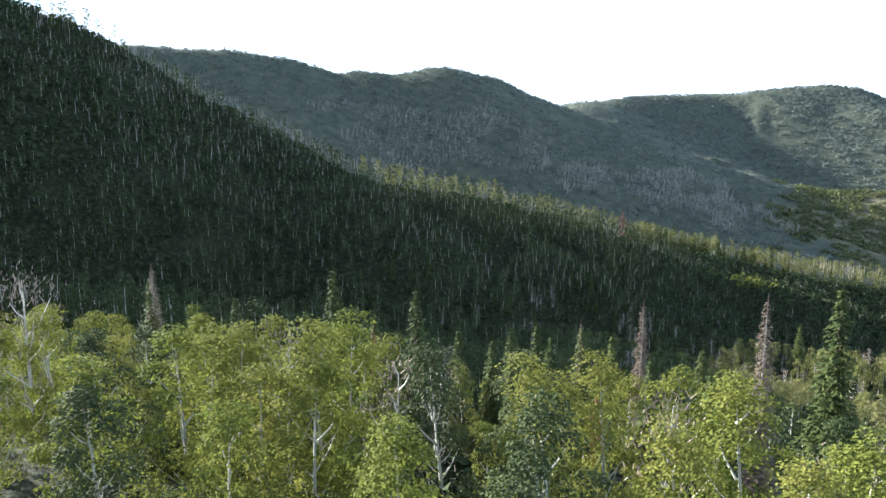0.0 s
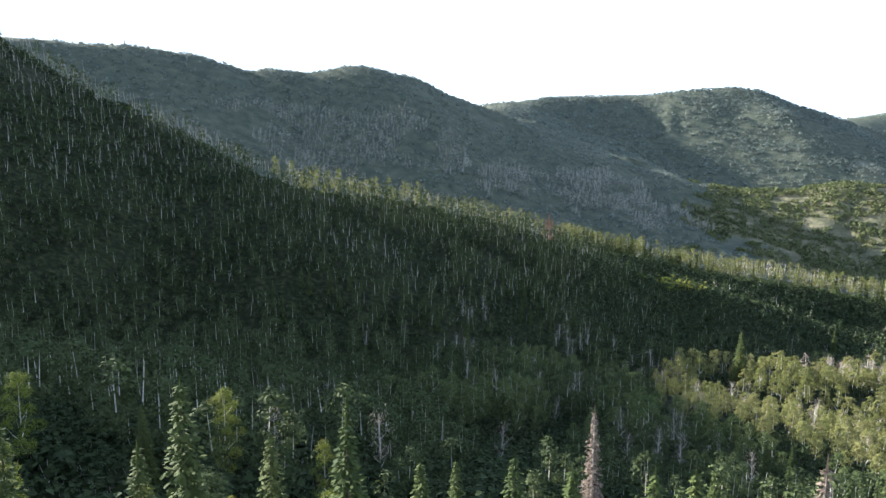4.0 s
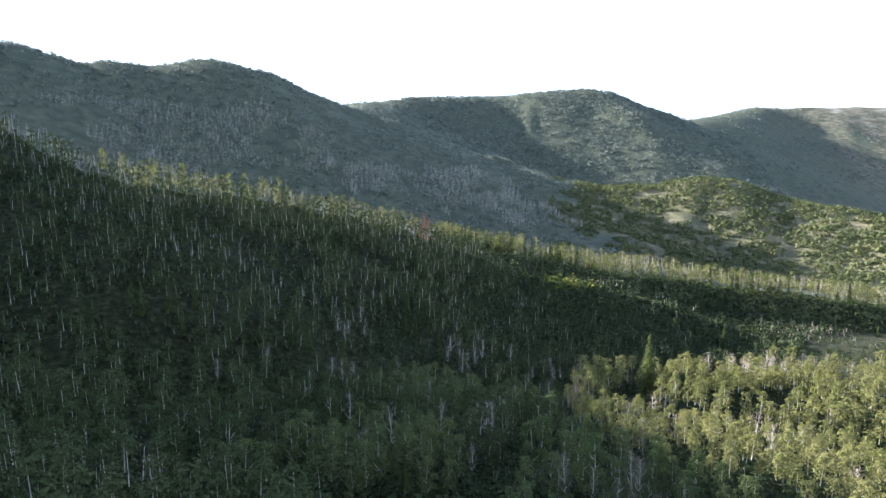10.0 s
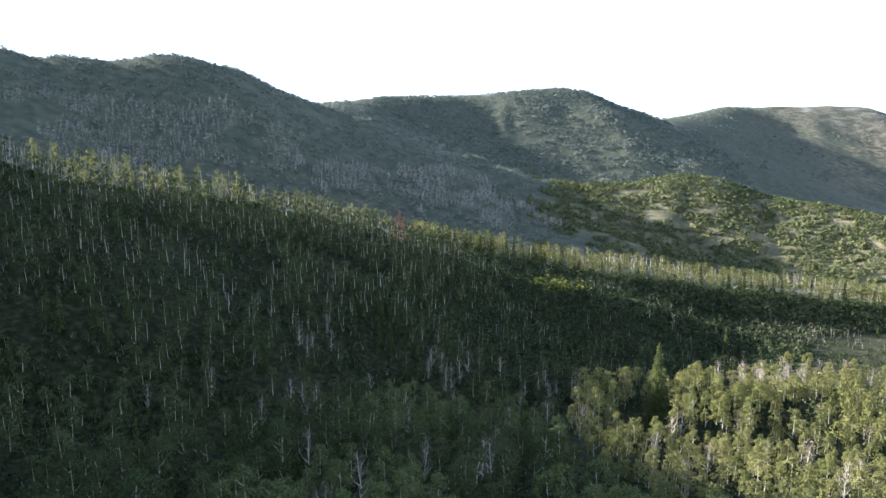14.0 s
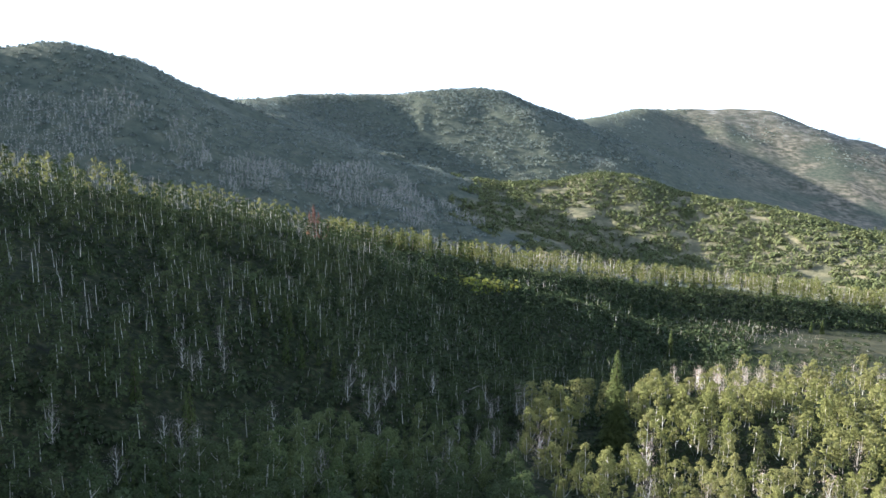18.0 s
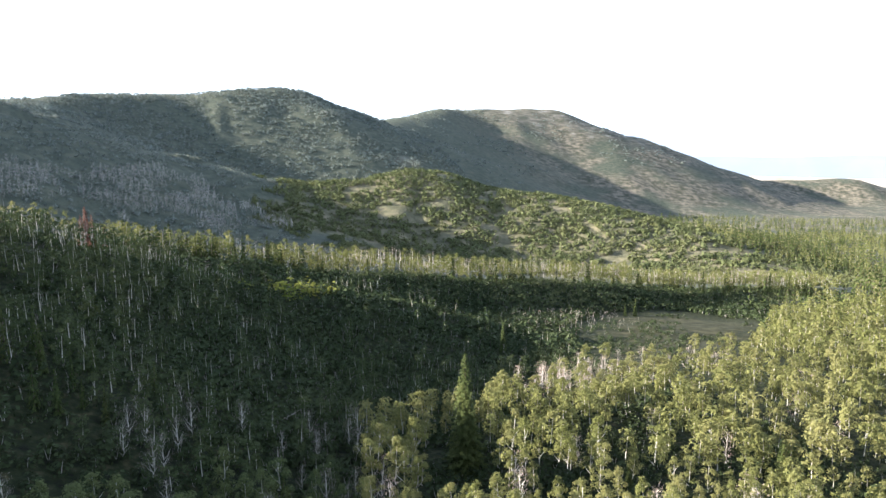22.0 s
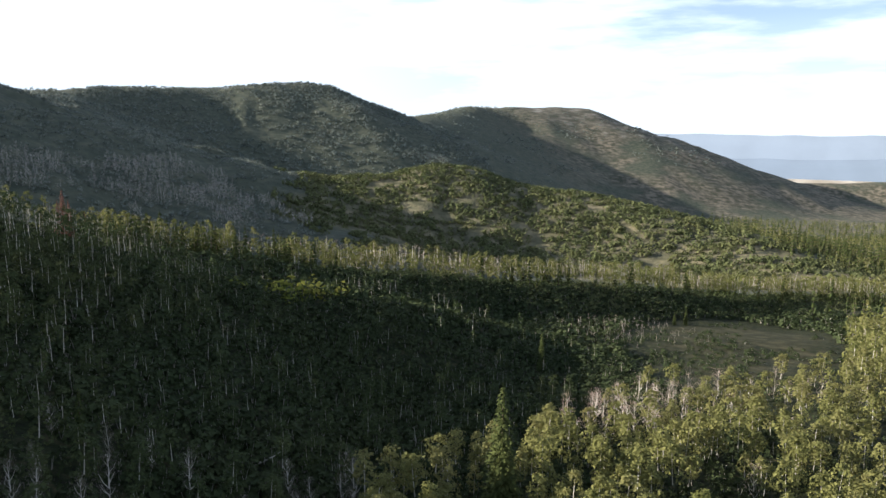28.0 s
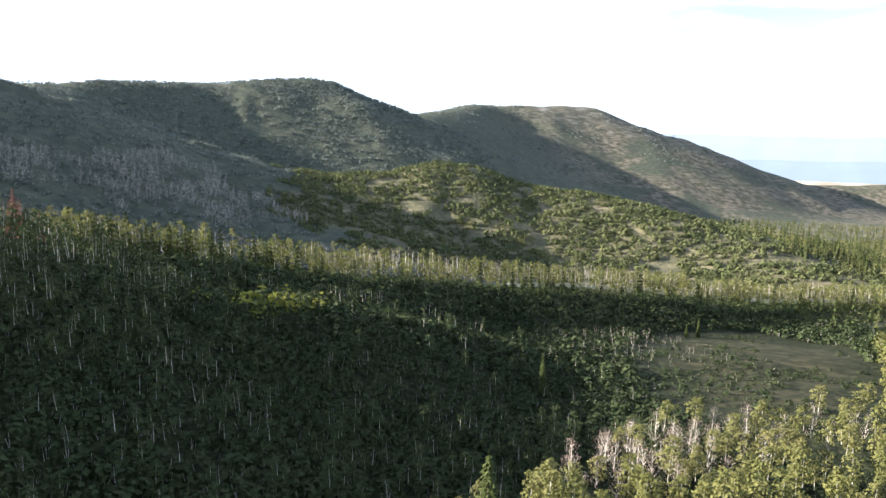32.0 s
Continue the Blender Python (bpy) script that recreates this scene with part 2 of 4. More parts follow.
def foliage(name, dark, light, tint, translucent=0.3, patch=0.06, tint_amount=0.5):
    """Leaves: colour varies leaf by leaf and tree by tree, with some light passing through."""
    m, nt, b, out = nodes_of(name)
    geo, info = nt.nodes.new("ShaderNodeNewGeometry"), nt.nodes.new("ShaderNodeObjectInfo")
    base = mix(nt, geo.outputs["Random Per Island"], dark, light)
    broad = mapped(nt, noise_at(nt, patch, 2.0, geo.outputs["Position"]), 0.42, 0.64, 0.0, tint_amount)
    base = mix(nt, broad, base, tint)
    base = mix(nt, mapped(nt, info.outputs["Random"], 0.0, 1.0, 0.0, 0.3), base, tint)
    nt.links.new(base, b.inputs["Base Color"])
    b.inputs["Roughness"].default_value = 0.8
    b.inputs["Specular IOR Level"].default_value = 0.08
    tr = nt.nodes.new("ShaderNodeBsdfTranslucent")
    nt.links.new(base, tr.inputs[0])
    ms = nt.nodes.new("ShaderNodeMixShader")
    ms.inputs[0].default_value = translucent
    nt.links.new(b.outputs[0], ms.inputs[1])
    nt.links.new(tr.outputs[0], ms.inputs[2])
    nt.links.new(ms.outputs[0], out.inputs[0])
    return m


def bark(name, light, dark, scale=1.3, rough=0.85):
    """Bark with dark scars and grain, and a bump."""
    m, nt, b, out = nodes_of(name)
    geo = nt.nodes.new("ShaderNodeNewGeometry")
    marks = mapped(nt, noise_at(nt, scale, 4.0, geo.outputs["Position"]), 0.55, 0.68)
    base = mix(nt, marks, light, dark)
    base = mix(nt, mapped(nt, noise_at(nt, 0.07, 2.0, geo.outputs["Position"]), 0.4, 0.65, 0, 0.5), base, dark)
    nt.links.new(base, b.inputs["Base Color"])
    b.inputs["Roughness"].default_value = rough
    bump = nt.nodes.new("ShaderNodeBump")
    bump.inputs["Strength"].default_value = 0.4
    nt.links.new(noise_at(nt, 9.0, 3.0, geo.outputs["Position"]), bump.inputs["Height"])
    nt.links.new(bump.outputs[0], b.inputs["Normal"])
    return m


M_ASPEN_LEAF = foliage("aspen_leaf", (0.106, 0.114, 0.036), (0.196, 0.20, 0.068), (0.232, 0.21, 0.092), 0.32)
M_FRESH_LEAF = foliage("fresh_aspen_leaf", (0.076, 0.10, 0.02), (0.182, 0.21, 0.041), (0.232, 0.212, 0.053), 0.35, 0.12)
# far oak scrub greyed and lightened, distance haze put into leaf colour
M_HAZE_SCRUB = foliage("hazed_scrub_leaf", (0.10, 0.122, 0.108), (0.205, 0.228, 0.20), (0.215, 0.225, 0.185), 0.15, 0.01)
# slope shade put into a darker leaf colour; dull foreground aspens share it
M_SHADE_DULL_LEAF = foliage("shade_dull_aspen_leaf", (0.026, 0.041, 0.017), (0.064, 0.086, 0.033), (0.078, 0.087, 0.037), 0.15)
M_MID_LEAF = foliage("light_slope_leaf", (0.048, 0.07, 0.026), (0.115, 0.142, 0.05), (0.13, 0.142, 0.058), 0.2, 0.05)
# shrub leaves below true tone, so their colour carries the understorey's shade
M_SHADE_TONED_SHRUB = foliage("shade_toned_understorey", (0.016, 0.026, 0.011), (0.043, 0.06, 0.025), (0.055, 0.066, 0.029), 0.12, 0.05)
M_SCRUB_LEAF = foliage("scrub_leaf", (0.042, 0.058, 0.026), (0.118, 0.138, 0.056), (0.15, 0.15, 0.066), 0.15, 0.03)
M_NEEDLE = foliage("spruce_needle", (0.026, 0.04, 0.014), (0.074, 0.094, 0.029), (0.092, 0.104, 0.034), 0.12)
M_BLUE_NEEDLE = foliage("blue_needle", (0.04, 0.07, 0.05), (0.08, 0.12, 0.09), (0.07, 0.10, 0.06), 0.12)
M_DEAD_NEEDLE = foliage("dead_needle", (0.12, 0.092, 0.076), (0.22, 0.172, 0.145), (0.20, 0.135, 0.105), 0.1)
M_RUST_NEEDLE = foliage("rust_needle", (0.16, 0.068, 0.048), (0.26, 0.12, 0.085), (0.18, 0.115, 0.08), 0.1)
M_TWIG = foliage("bare_twig", (0.24, 0.195, 0.17), (0.40, 0.33, 0.29), (0.38, 0.27, 0.235), 0.0)
# darker copy of the bare twig, slope shade put into its grey
M_SHADE_TWIG = foliage("shade_grey_twig", (0.15, 0.13, 0.115), (0.26, 0.23, 0.205), (0.22, 0.18, 0.16), 0.0)
M_ASPEN_BARK = bark("aspen_bark", (0.52, 0.49, 0.43), (0.24, 0.21, 0.17))
M_GREY_BARK = bark("weathered_bark", (0.40, 0.37, 0.33), (0.17, 0.15, 0.13))
M_CON_BARK = bark("conifer_bark", (0.12, 0.09, 0.065), (0.05, 0.04, 0.03))


def ground_material():
    """Grass, soil and scrub litter; dry tan slopes and pale rock on the far mountains."""
    m, nt, b, out = nodes_of("hillside_ground")
    geo = nt.nodes.new("ShaderNodeNewGeometry")
    pos = geo.outputs["Position"]
    sep = nt.nodes.new("ShaderNodeSeparateXYZ")
    nt.links.new(pos, sep.inputs[0])
    dist = nt.nodes.new("ShaderNodeVectorMath")
    dist.operation = "LENGTH"
    nt.links.new(pos, dist.inputs[0])
    fine = noise_at(nt, 0.55, 5.0, pos)
    mid = noise_at(nt, 0.045, 4.0, pos)
    big = noise_at(nt, 0.006, 4.0, pos)
    # near soil almost black, shade of the gaps between trees put into colour
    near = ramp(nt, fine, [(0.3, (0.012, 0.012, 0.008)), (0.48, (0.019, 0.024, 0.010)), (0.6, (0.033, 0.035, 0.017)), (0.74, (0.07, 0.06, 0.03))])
    # far ground greyed along with its scrub, haze put into colour
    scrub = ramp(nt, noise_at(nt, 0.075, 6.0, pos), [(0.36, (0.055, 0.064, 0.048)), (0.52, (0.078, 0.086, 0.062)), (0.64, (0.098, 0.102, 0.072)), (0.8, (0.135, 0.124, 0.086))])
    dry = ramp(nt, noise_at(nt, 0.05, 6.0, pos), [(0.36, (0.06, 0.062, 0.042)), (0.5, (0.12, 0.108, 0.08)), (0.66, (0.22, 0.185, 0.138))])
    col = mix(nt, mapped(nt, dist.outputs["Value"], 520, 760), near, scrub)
    east = mix(nt, mapped(nt, big, 0.34, 0.54), scrub, dry)
    col = mix(nt, mapped(nt, sep.outputs[0], 650, 1250), col, east)
    # meadow grass darkened, standing in for shade missing from the hollow
    grass = ramp(nt, noise_at(nt, 0.14, 5.0, pos), [(0.34, (0.022, 0.025, 0.012)), (0.5, (0.04, 0.039, 0.02)), (0.68, (0.07, 0.062, 0.034))])
    straw = ramp(nt, noise_at(nt, 0.06, 5.0, pos), [(0.34, (0.075, 0.074, 0.044)), (0.5, (0.135, 0.122, 0.072)), (0.68, (0.23, 0.195, 0.122))])

    def patch(col, tone, centre, radius, soft, most=1.0):
        """A stretch of other ground round a centre, with a ragged edge."""
        v = nt.nodes.new("ShaderNodeVectorMath")
        v.operation = "DISTANCE"
        v.inputs[1].default_value = centre
        nt.links.new(pos, v.inputs[0])
        a = nt.nodes.new("ShaderNodeMath")
        a.operation = "MULTIPLY_ADD"
        a.inputs[1].default_value, a.inputs[2].default_value = radius * 1.2, radius * 0.4
        nt.links.new(noise_at(nt, 3.0 / radius, 5.0, pos), a.inputs[0])
        less = nt.nodes.new("ShaderNodeMath")
        less.operation = "SUBTRACT"
        nt.links.new(a.outputs[0], less.inputs[0])
        nt.links.new(v.outputs["Value"], less.inputs[1])
        return mix(nt, mapped(nt, less.outputs[0], -soft, soft, 0.0, most), col, tone)
    for centre, radius in (((160, 285, -42), 22), ((192, 328, -48), 32), ((225, 376, -57), 36)):
        col = patch(col, grass, centre, radius, 9)
    for centre, radius, most in (((230, 880, -50), 190, 0.75), ((360, 760, -70), 170, 0.75), ((440, 650, -85), 90, 0.75), ((120, 965, -25), 70, 0.8), ((930, 1450, -176), 90, 0.9), ((720, 1150, -130), 60, 0.8), ((470, 590, -86), 32, 0.9)):
        col = patch(col, straw, centre, radius, 25, most)
    beds = nt.nodes.new("ShaderNodeMapping")
    beds.inputs["Scale"].default_value = (0.9, 0.9, 2.4)
    nt.links.new(pos, beds.inputs["Vector"])
    rock = ramp(nt, noise_at(nt, 0.018, 8.0, beds.outputs[0]), [(0.38, (0.07, 0.072, 0.052)), (0.5, (0.13, 0.116, 0.09)), (0.59, (0.21, 0.188, 0.155)), (0.68, (0.34, 0.315, 0.275))])
    for centre, radius in (((1160, 3190, 80), 260), ((1330, 3090, 0), 230), ((1480, 2990, -60), 170), ((357, 1820, -40), 40), ((1560, 3000, -30), 130)):
        v = nt.nodes.new("ShaderNodeVectorMath")
        v.operation = "DISTANCE"
        v.inputs[1].default_value = centre
        nt.links.new(pos, v.inputs[0])
        a = nt.nodes.new("ShaderNodeMath")
        a.operation = "MULTIPLY_ADD"
        a.inputs[1].default_value, a.inputs[2].default_value = radius * 2.4, -radius * 0.45
        nt.links.new(noise_at(nt, 0.016, 5.0, pos), a.inputs[0])
        less = nt.nodes.new("ShaderNodeMath")
        less.operation = "SUBTRACT"
        nt.links.new(a.outputs[0], less.inputs[0])
        nt.links.new(v.outputs["Value"], less.inputs[1])
        col = mix(nt, mapped(nt, less.outputs[0], -40, 80, 0.0, 0.8), col, rock)
    plain = ramp(nt, noise_at(nt, 0.004, 5.0, pos), [(0.35, (0.30, 0.26, 0.21)), (0.55, (0.46, 0.41, 0.35)), (0.7, (0.34, 0.31, 0.25))])
    col = mix(nt, mapped(nt, dist.outputs["Value"], 3950, 4250), col, plain)
    nt.links.new(col, b.inputs["Base Color"])
    b.inputs["Roughness"].default_value = 0.95
    b.inputs["Specular IOR Level"].default_value = 0.1
    bump = nt.nodes.new("ShaderNodeBump")
    bump.inputs["Strength"].default_value, bump.inputs["Distance"].default_value = 0.9, 1.5
    nt.links.new(noise_at(nt, 0.25, 6.0, pos), bump.inputs["Height"])
    nt.links.new(bump.outputs[0], b.inputs["Normal"])
    return m


M_GROUND = ground_material()


# ---- the ground sheet ----
def quad_mesh(name, verts, quads, mats, slots=None, smooth=False):
    me = bpy.data.meshes.new(name)
    verts, quads = np.asarray(verts, np.float32), np.asarray(quads, np.int32)
    me.vertices.add(len(verts))
    me.vertices.foreach_set("co", verts.ravel())
    me.loops.add(quads.size)
    me.loops.foreach_set("vertex_index", quads.ravel())
    me.polygons.add(len(quads))
    me.polygons.foreach_set("loop_start", np.arange(0, quads.size, 4, dtype=np.int32))
    for m in mats:
        me.materials.append(m)
    if slots is not None:
        me.polygons.foreach_set("material_index", np.asarray(slots, np.int32))
    me.polygons.foreach_set("use_smooth", np.full(len(quads), smooth))
    me.update(calc_edges=True)
    return me


gx = axis(-1600, 4700, -420, 760, 7, 1.05)
gy = axis(-800, 4900, -220, 900, 7, 1.05)
XX, YY = np.meshgrid(gx, gy)
ZZ = height(XX, YY)
nx, ny = len(gx), len(gy)
idx = np.arange(nx * ny).reshape(ny, nx)
keep = np.hypot(XX, YY)[:-1, :-1] < 4880
quads = np.stack([idx[:-1, :-1], idx[:-1, 1:], idx[1:, 1:], idx[1:, :-1]], -1)[keep]
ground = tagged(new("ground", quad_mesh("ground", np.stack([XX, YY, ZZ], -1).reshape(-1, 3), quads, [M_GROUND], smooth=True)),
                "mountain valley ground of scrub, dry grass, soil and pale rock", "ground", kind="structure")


# ---- tree patterns: arrays of vertices and quads ----
def tube(points, radii, sides=5):
    """A tapering tube along points."""
    pts = np.asarray(points, float)
    out, faces = [], []
    for i, (p, r) in enumerate(zip(pts, radii)):
        d = pts[min(i + 1, len(pts) - 1)] - pts[max(i - 1, 0)]
        d /= np.linalg.norm(d) + 1e-9
        a = np.cross(d, (0.3, 0.9, 0.2) if abs(d[2]) > 0.5 else (0, 0, 1))
        a /= np.linalg.norm(a)
        c = np.cross(d, a)
        for k in range(sides):
            t = 2 * math.pi * k / sides
            out.append(p + r * (math.cos(t) * a + math.sin(t) * c))
    for i in range(len(pts) - 1):
        for k in range(sides):
            faces.append((i * sides + k, i * sides + (k + 1) % sides, (i + 1) * sides + (k + 1) % sides, (i + 1) * sides + k))
    return np.array(out), np.array(faces)


def join(pieces):
    vs, fs, n = [], [], 0
    for v, f in pieces:
        vs.append(v)
        fs.append(f + n)
        n += len(v)
    return np.concatenate(vs), np.concatenate(fs)


def leaves(centres, normals, size, rng, stretch=1.0, unrest=0.55):
    """Small four-sided leaf sprays at centres, facing roughly along normals."""
    n = len(centres)
    nor = normals + rng.normal(0, unrest, (n, 3))
    nor /= np.linalg.norm(nor, axis=1)[:, None] + 1e-9
    a = np.cross(nor, rng.normal(0, 1, (n, 3)))
    a /= np.linalg.norm(a, axis=1)[:, None] + 1e-9
    b = np.cross(nor, a)
    s = size * rng.uniform(0.6, 1.3, (n, 1))
    t = s * stretch
    sag = nor * s * 0.25
    v = np.stack([centres - a * s - sag, centres - b * t * 0.8, centres + a * s - sag, centres + b * t * 0.8], 1).reshape(-1, 3)
    return v, np.arange(n * 4).reshape(n, 4)


def puffs(rng, tips, outs, per, radius, size, unrest=0.4):
    """Clumps of leaves round the branch tips, fullest on the crown's outer side."""
    cs, ns = [], []
    for p, o in zip(tips, outs):
        d = rng.normal(0, 1, (per, 3))
        d /= np.linalg.norm(d, axis=1)[:, None]
        d = d + 0.65 * o + (0, 0, 0.2)
        d /= np.linalg.norm(d, axis=1)[:, None]
        r = radius * rng.uniform(0.7, 1.3)
        cs.append(p + d * r * rng.uniform(0.55, 1.08, (per, 1)) * (1, 1, 0.85))
        ns.append(0.55 * d + 0.6 * o + (0, 0, 0.3))
    return leaves(np.concatenate(cs), np.concatenate(ns), size, rng, 1.0, unrest)


def aspen(seed, high, crown_from, wide, tips_n, per, puff, size, limbs=True, bare=False, sides=5):
    """Aspen: pale leaning trunk, rising limbs and a crown of leaf clumps. Returns trunk and crown arrays."""
    rng = np.random.default_rng(seed)
    lean = rng.normal(0, 0.035 * high, 2)
    zs = np.array([-0.6, 0.3 * high, 0.6 * high, 0.97 * high])
    line = [(lean[0] * (z / high) ** 1.5 + rng.normal(0, 0.08), lean[1] * (z / high) ** 1.5 + rng.normal(0, 0.08), z) for z in zs]
    r0 = 0.0095 * high + (0.025 if sides > 3 else 0.05)
    wood = [tube(line, [r0, r0 * 0.8, r0 * 0.55, r0 * 0.15], sides)]
    tips, outs = [], []
    heart = high * (crown_from + 0.4 * (1 - crown_from))
    for k in range(tips_n):
        f = (k + rng.random()) / tips_n
        z = high * (crown_from + (1 - crown_from) * f)
        span = wide * (math.sin(math.pi * min(1, 0.16 + 0.84 * f)) ** 0.7) * rng.uniform(0.35, 1.0)
        t = k * 2.4 + rng.uniform(-0.6, 0.6)
        base = np.array((np.interp(z, zs, [p[0] for p in line]), np.interp(z, zs, [p[1] for p in line]), z))
        tip = base + (span * math.cos(t), span * math.sin(t), 0.12 * span)
        tips.append(tip)
        o = np.array((math.cos(t) * span / wide, math.sin(t) * span / wide, (z - heart) / (0.55 * high * (1 - crown_from))))
        outs.append(o / (np.linalg.norm(o) + 0.3))
        if limbs and (bare or k % 2 == 0):
            root = base - (0, 0, min(1.1 * span, z - 0.35 * high))
            wood.append(tube([root, (root * 0.45 + tip * 0.55) + (0, 0, -0.12 * span), tip + (0, 0, 0.25 * span if bare else 0)], [r0 * 0.38, r0 * 0.24, r0 * 0.07], 3))
    tips.append(np.array((*line[-1][:2], high * 0.95)))
    outs.append(np.array((0.0, 0.0, 0.8)))
    if bare:
        cs, ns = [], []
        for p in tips:
            d = rng.normal(0, 0.55, (per, 3)) * (1, 1, 0.8)
            cs.append(p + d)
            ns.append(rng.normal(0, 1, (per, 3)))
        c, n = np.concatenate(cs), np.concatenate(ns)
        up = np.stack([rng.normal(0, 0.5, len(c)), rng.normal(0, 0.5, len(c)), np.ones(len(c))], 1)
        up *= (rng.uniform(0.5, 1.1, len(c)) * size * 10)[:, None]
        side = np.cross(up, n)
        side *= (size / (np.linalg.norm(side, axis=1) + 1e-9))[:, None]
        v = np.stack([c - side, c + side, c + up + side * 0.3, c + up - side * 0.3], 1).reshape(-1, 3)
        return wood[0], (v, np.arange(len(v)).reshape(-1, 4)), join(wood[1:]) if wood[1:] else None
    return wood[0], puffs(rng, tips, outs, per, puff, size), join(wood[1:]) if wood[1:] else None


def conifer(seed, high, wide, whorls, per, size, droop=0.45, ragged=0.25, sides=5, rows=(0.45, 0.75, 1.0)):
    """Spire-shaped spruce or fir: straight trunk, tiers of drooping boughs hung with sprays. Returns trunk and bough arrays."""
    rng = np.random.default_rng(seed)
    wood = tube([(0, 0, -0.6), (0, 0, high * 0.5), (0, 0, high * 0.98)], [0.013 * high, 0.008 * high, 0.02], sides)
    cs, ns, ss = [], [], []
    for i in range(whorls):
        f = (i + 0.3) / whorls
        z = high * (0.05 + 0.95 * f) + rng.normal(0, 0.006 * high)
        reach = (wide * (1 - f) ** 0.85 + 0.1) * rng.uniform(0.82, 1.12)
        arms = max(4, int(per * (0.35 + 0.65 * (1 - f))))
        t = rng.uniform(0, 6.28) + 2 * math.pi * np.arange(arms) / arms + rng.uniform(-0.3, 0.3, arms)
        ln = reach * rng.uniform(1 - 1.1 * ragged, 1 + 0.45 * ragged, arms)
        for along in rows:
            a = ln * along * rng.uniform(0.85, 1.05, arms)
            zz = z - droop * a + 0.14 * a * a / wide + rng.normal(0, 0.1, arms)
            cs.append(np.stack([np.cos(t) * a, np.sin(t) * a, zz], 1))
            ns.append(np.stack([np.cos(t), np.sin(t), np.full(arms, 0.75)], 1))
            ss.append(np.full(arms, size * (0.55 + 0.45 * reach / wide) * (1.15 - 0.4 * along)))
    c, n, sz = np.concatenate(cs), np.concatenate(ns), np.concatenate(ss)[:, None]
    n = n + rng.normal(0, 0.45, n.shape)
    n /= np.linalg.norm(n, axis=1)[:, None]
    side = np.cross(n, (0, 0, 1.0))
    side /= np.linalg.norm(side, axis=1)[:, None] + 1e-9
    down = np.cross(side, n)
    down *= np.where(down[:, 2:] > 0, -1, 1)
    w, h = sz * rng.uniform(0.5, 0.9, sz.shape), sz * rng.uniform(0.9, 1.5, sz.shape)
    v = np.stack([c - side * w * 0.5 - down * h * 0.6, c + side * w * 0.5 - down * h * 0.6, c + side * w + down * h * 0.35, c + down * h], 1).reshape(-1, 3)
    top = np.array([(-0.09, 0, high * 0.93), (0.09, 0, high * 0.93), (0.02, 0, high * 1.02), (-0.02, 0, high * 1.02)])
    v = np.concatenate([v, top, top[:, [1, 0, 2]]])
    return wood, (v, np.arange(len(v)).reshape(-1, 4))


def spruce(seed, high, wide, droop=0.4, ragged=0.45, whorls=40, spray=0.26):
    """Spruce seen from near: tiers of separate boughs, each fringed on both sides with small hanging sprays."""
    rng = np.random.default_rng(seed)
    wood = tube([(0, 0, -0.6), (0, 0, high * 0.5), (0, 0, high * 0.98)], [0.013 * high, 0.008 * high, 0.02], 5)
    cs, outs, sz = [], [], []
    for i in range(whorls):
        f = ((i + rng.uniform(0, 0.8)) / whorls) ** 0.92
        z = high * (0.04 + 0.95 * f)
        reach = wide * (1 - f) ** 0.78 * rng.uniform(0.85, 1.1) + 0.12
        arms = max(4, int(10 * (0.45 + 0.55 * (1 - f))))
        turn = rng.uniform(0, 6.28)
        for k in range(arms):
            t = turn + 2 * math.pi * k / arms + rng.uniform(-0.25, 0.25)
            ln = reach * rng.uniform(1 - ragged, 1.12)
            steps = max(2, int(ln / (spray * 0.75)))
            a = ln * (np.arange(steps) + 0.9) / steps
            out = np.array((math.cos(t), math.sin(t), 0.0))
            across = np.array((-out[1], out[0], 0.0))
            zz = z - droop * a + 0.55 * droop * a * a / wide
            fringe = (0.32 * (ln - a) + 0.10)[:, None]
            for hand in (-1.0, 0.0, 1.0):
                cs.append(out * a[:, None] + across * hand * fringe * rng.uniform(0.5, 1.0, (steps, 1)) + np.stack([0 * a, 0 * a, zz + rng.normal(0, 0.05, steps)], 1))
                outs.append(np.repeat((out * 0.8 + across * hand * 0.7)[None], steps, 0))
                sz.append(np.full(steps, spray * (0.7 + 0.3 * (1 - f))))
    c, o, s = np.concatenate(cs), np.concatenate(outs), np.concatenate(sz)[:, None]
    o = o + rng.normal(0, 0.25, o.shape) + (0, 0, -0.45)
    o /= np.linalg.norm(o, axis=1)[:, None]
    side = np.cross(o, (0, 0, 1.0)) + rng.normal(0, 0.3, o.shape)
    side /= np.linalg.norm(side, axis=1)[:, None] + 1e-9
    s = s * rng.uniform(0.7, 1.3, s.shape)
    v = np.stack([c - o * s * 0.5 - side * s * 0.22, c - o * s * 0.5 + side * s * 0.22, c + o * s * 0.7 + side * s * 0.3, c + o * s * 0.7 - side * s * 0.3], 1).reshape(-1, 3)
    top = np.array([(-0.07, 0, high * 0.94), (0.07, 0, high * 0.94), (0.015, 0, high * 1.02), (-0.015, 0, high * 1.02)])
    v = np.concatenate([v, top, top[:, [1, 0, 2]]])
    return wood, (v, np.arange(len(v)).reshape(-1, 4))


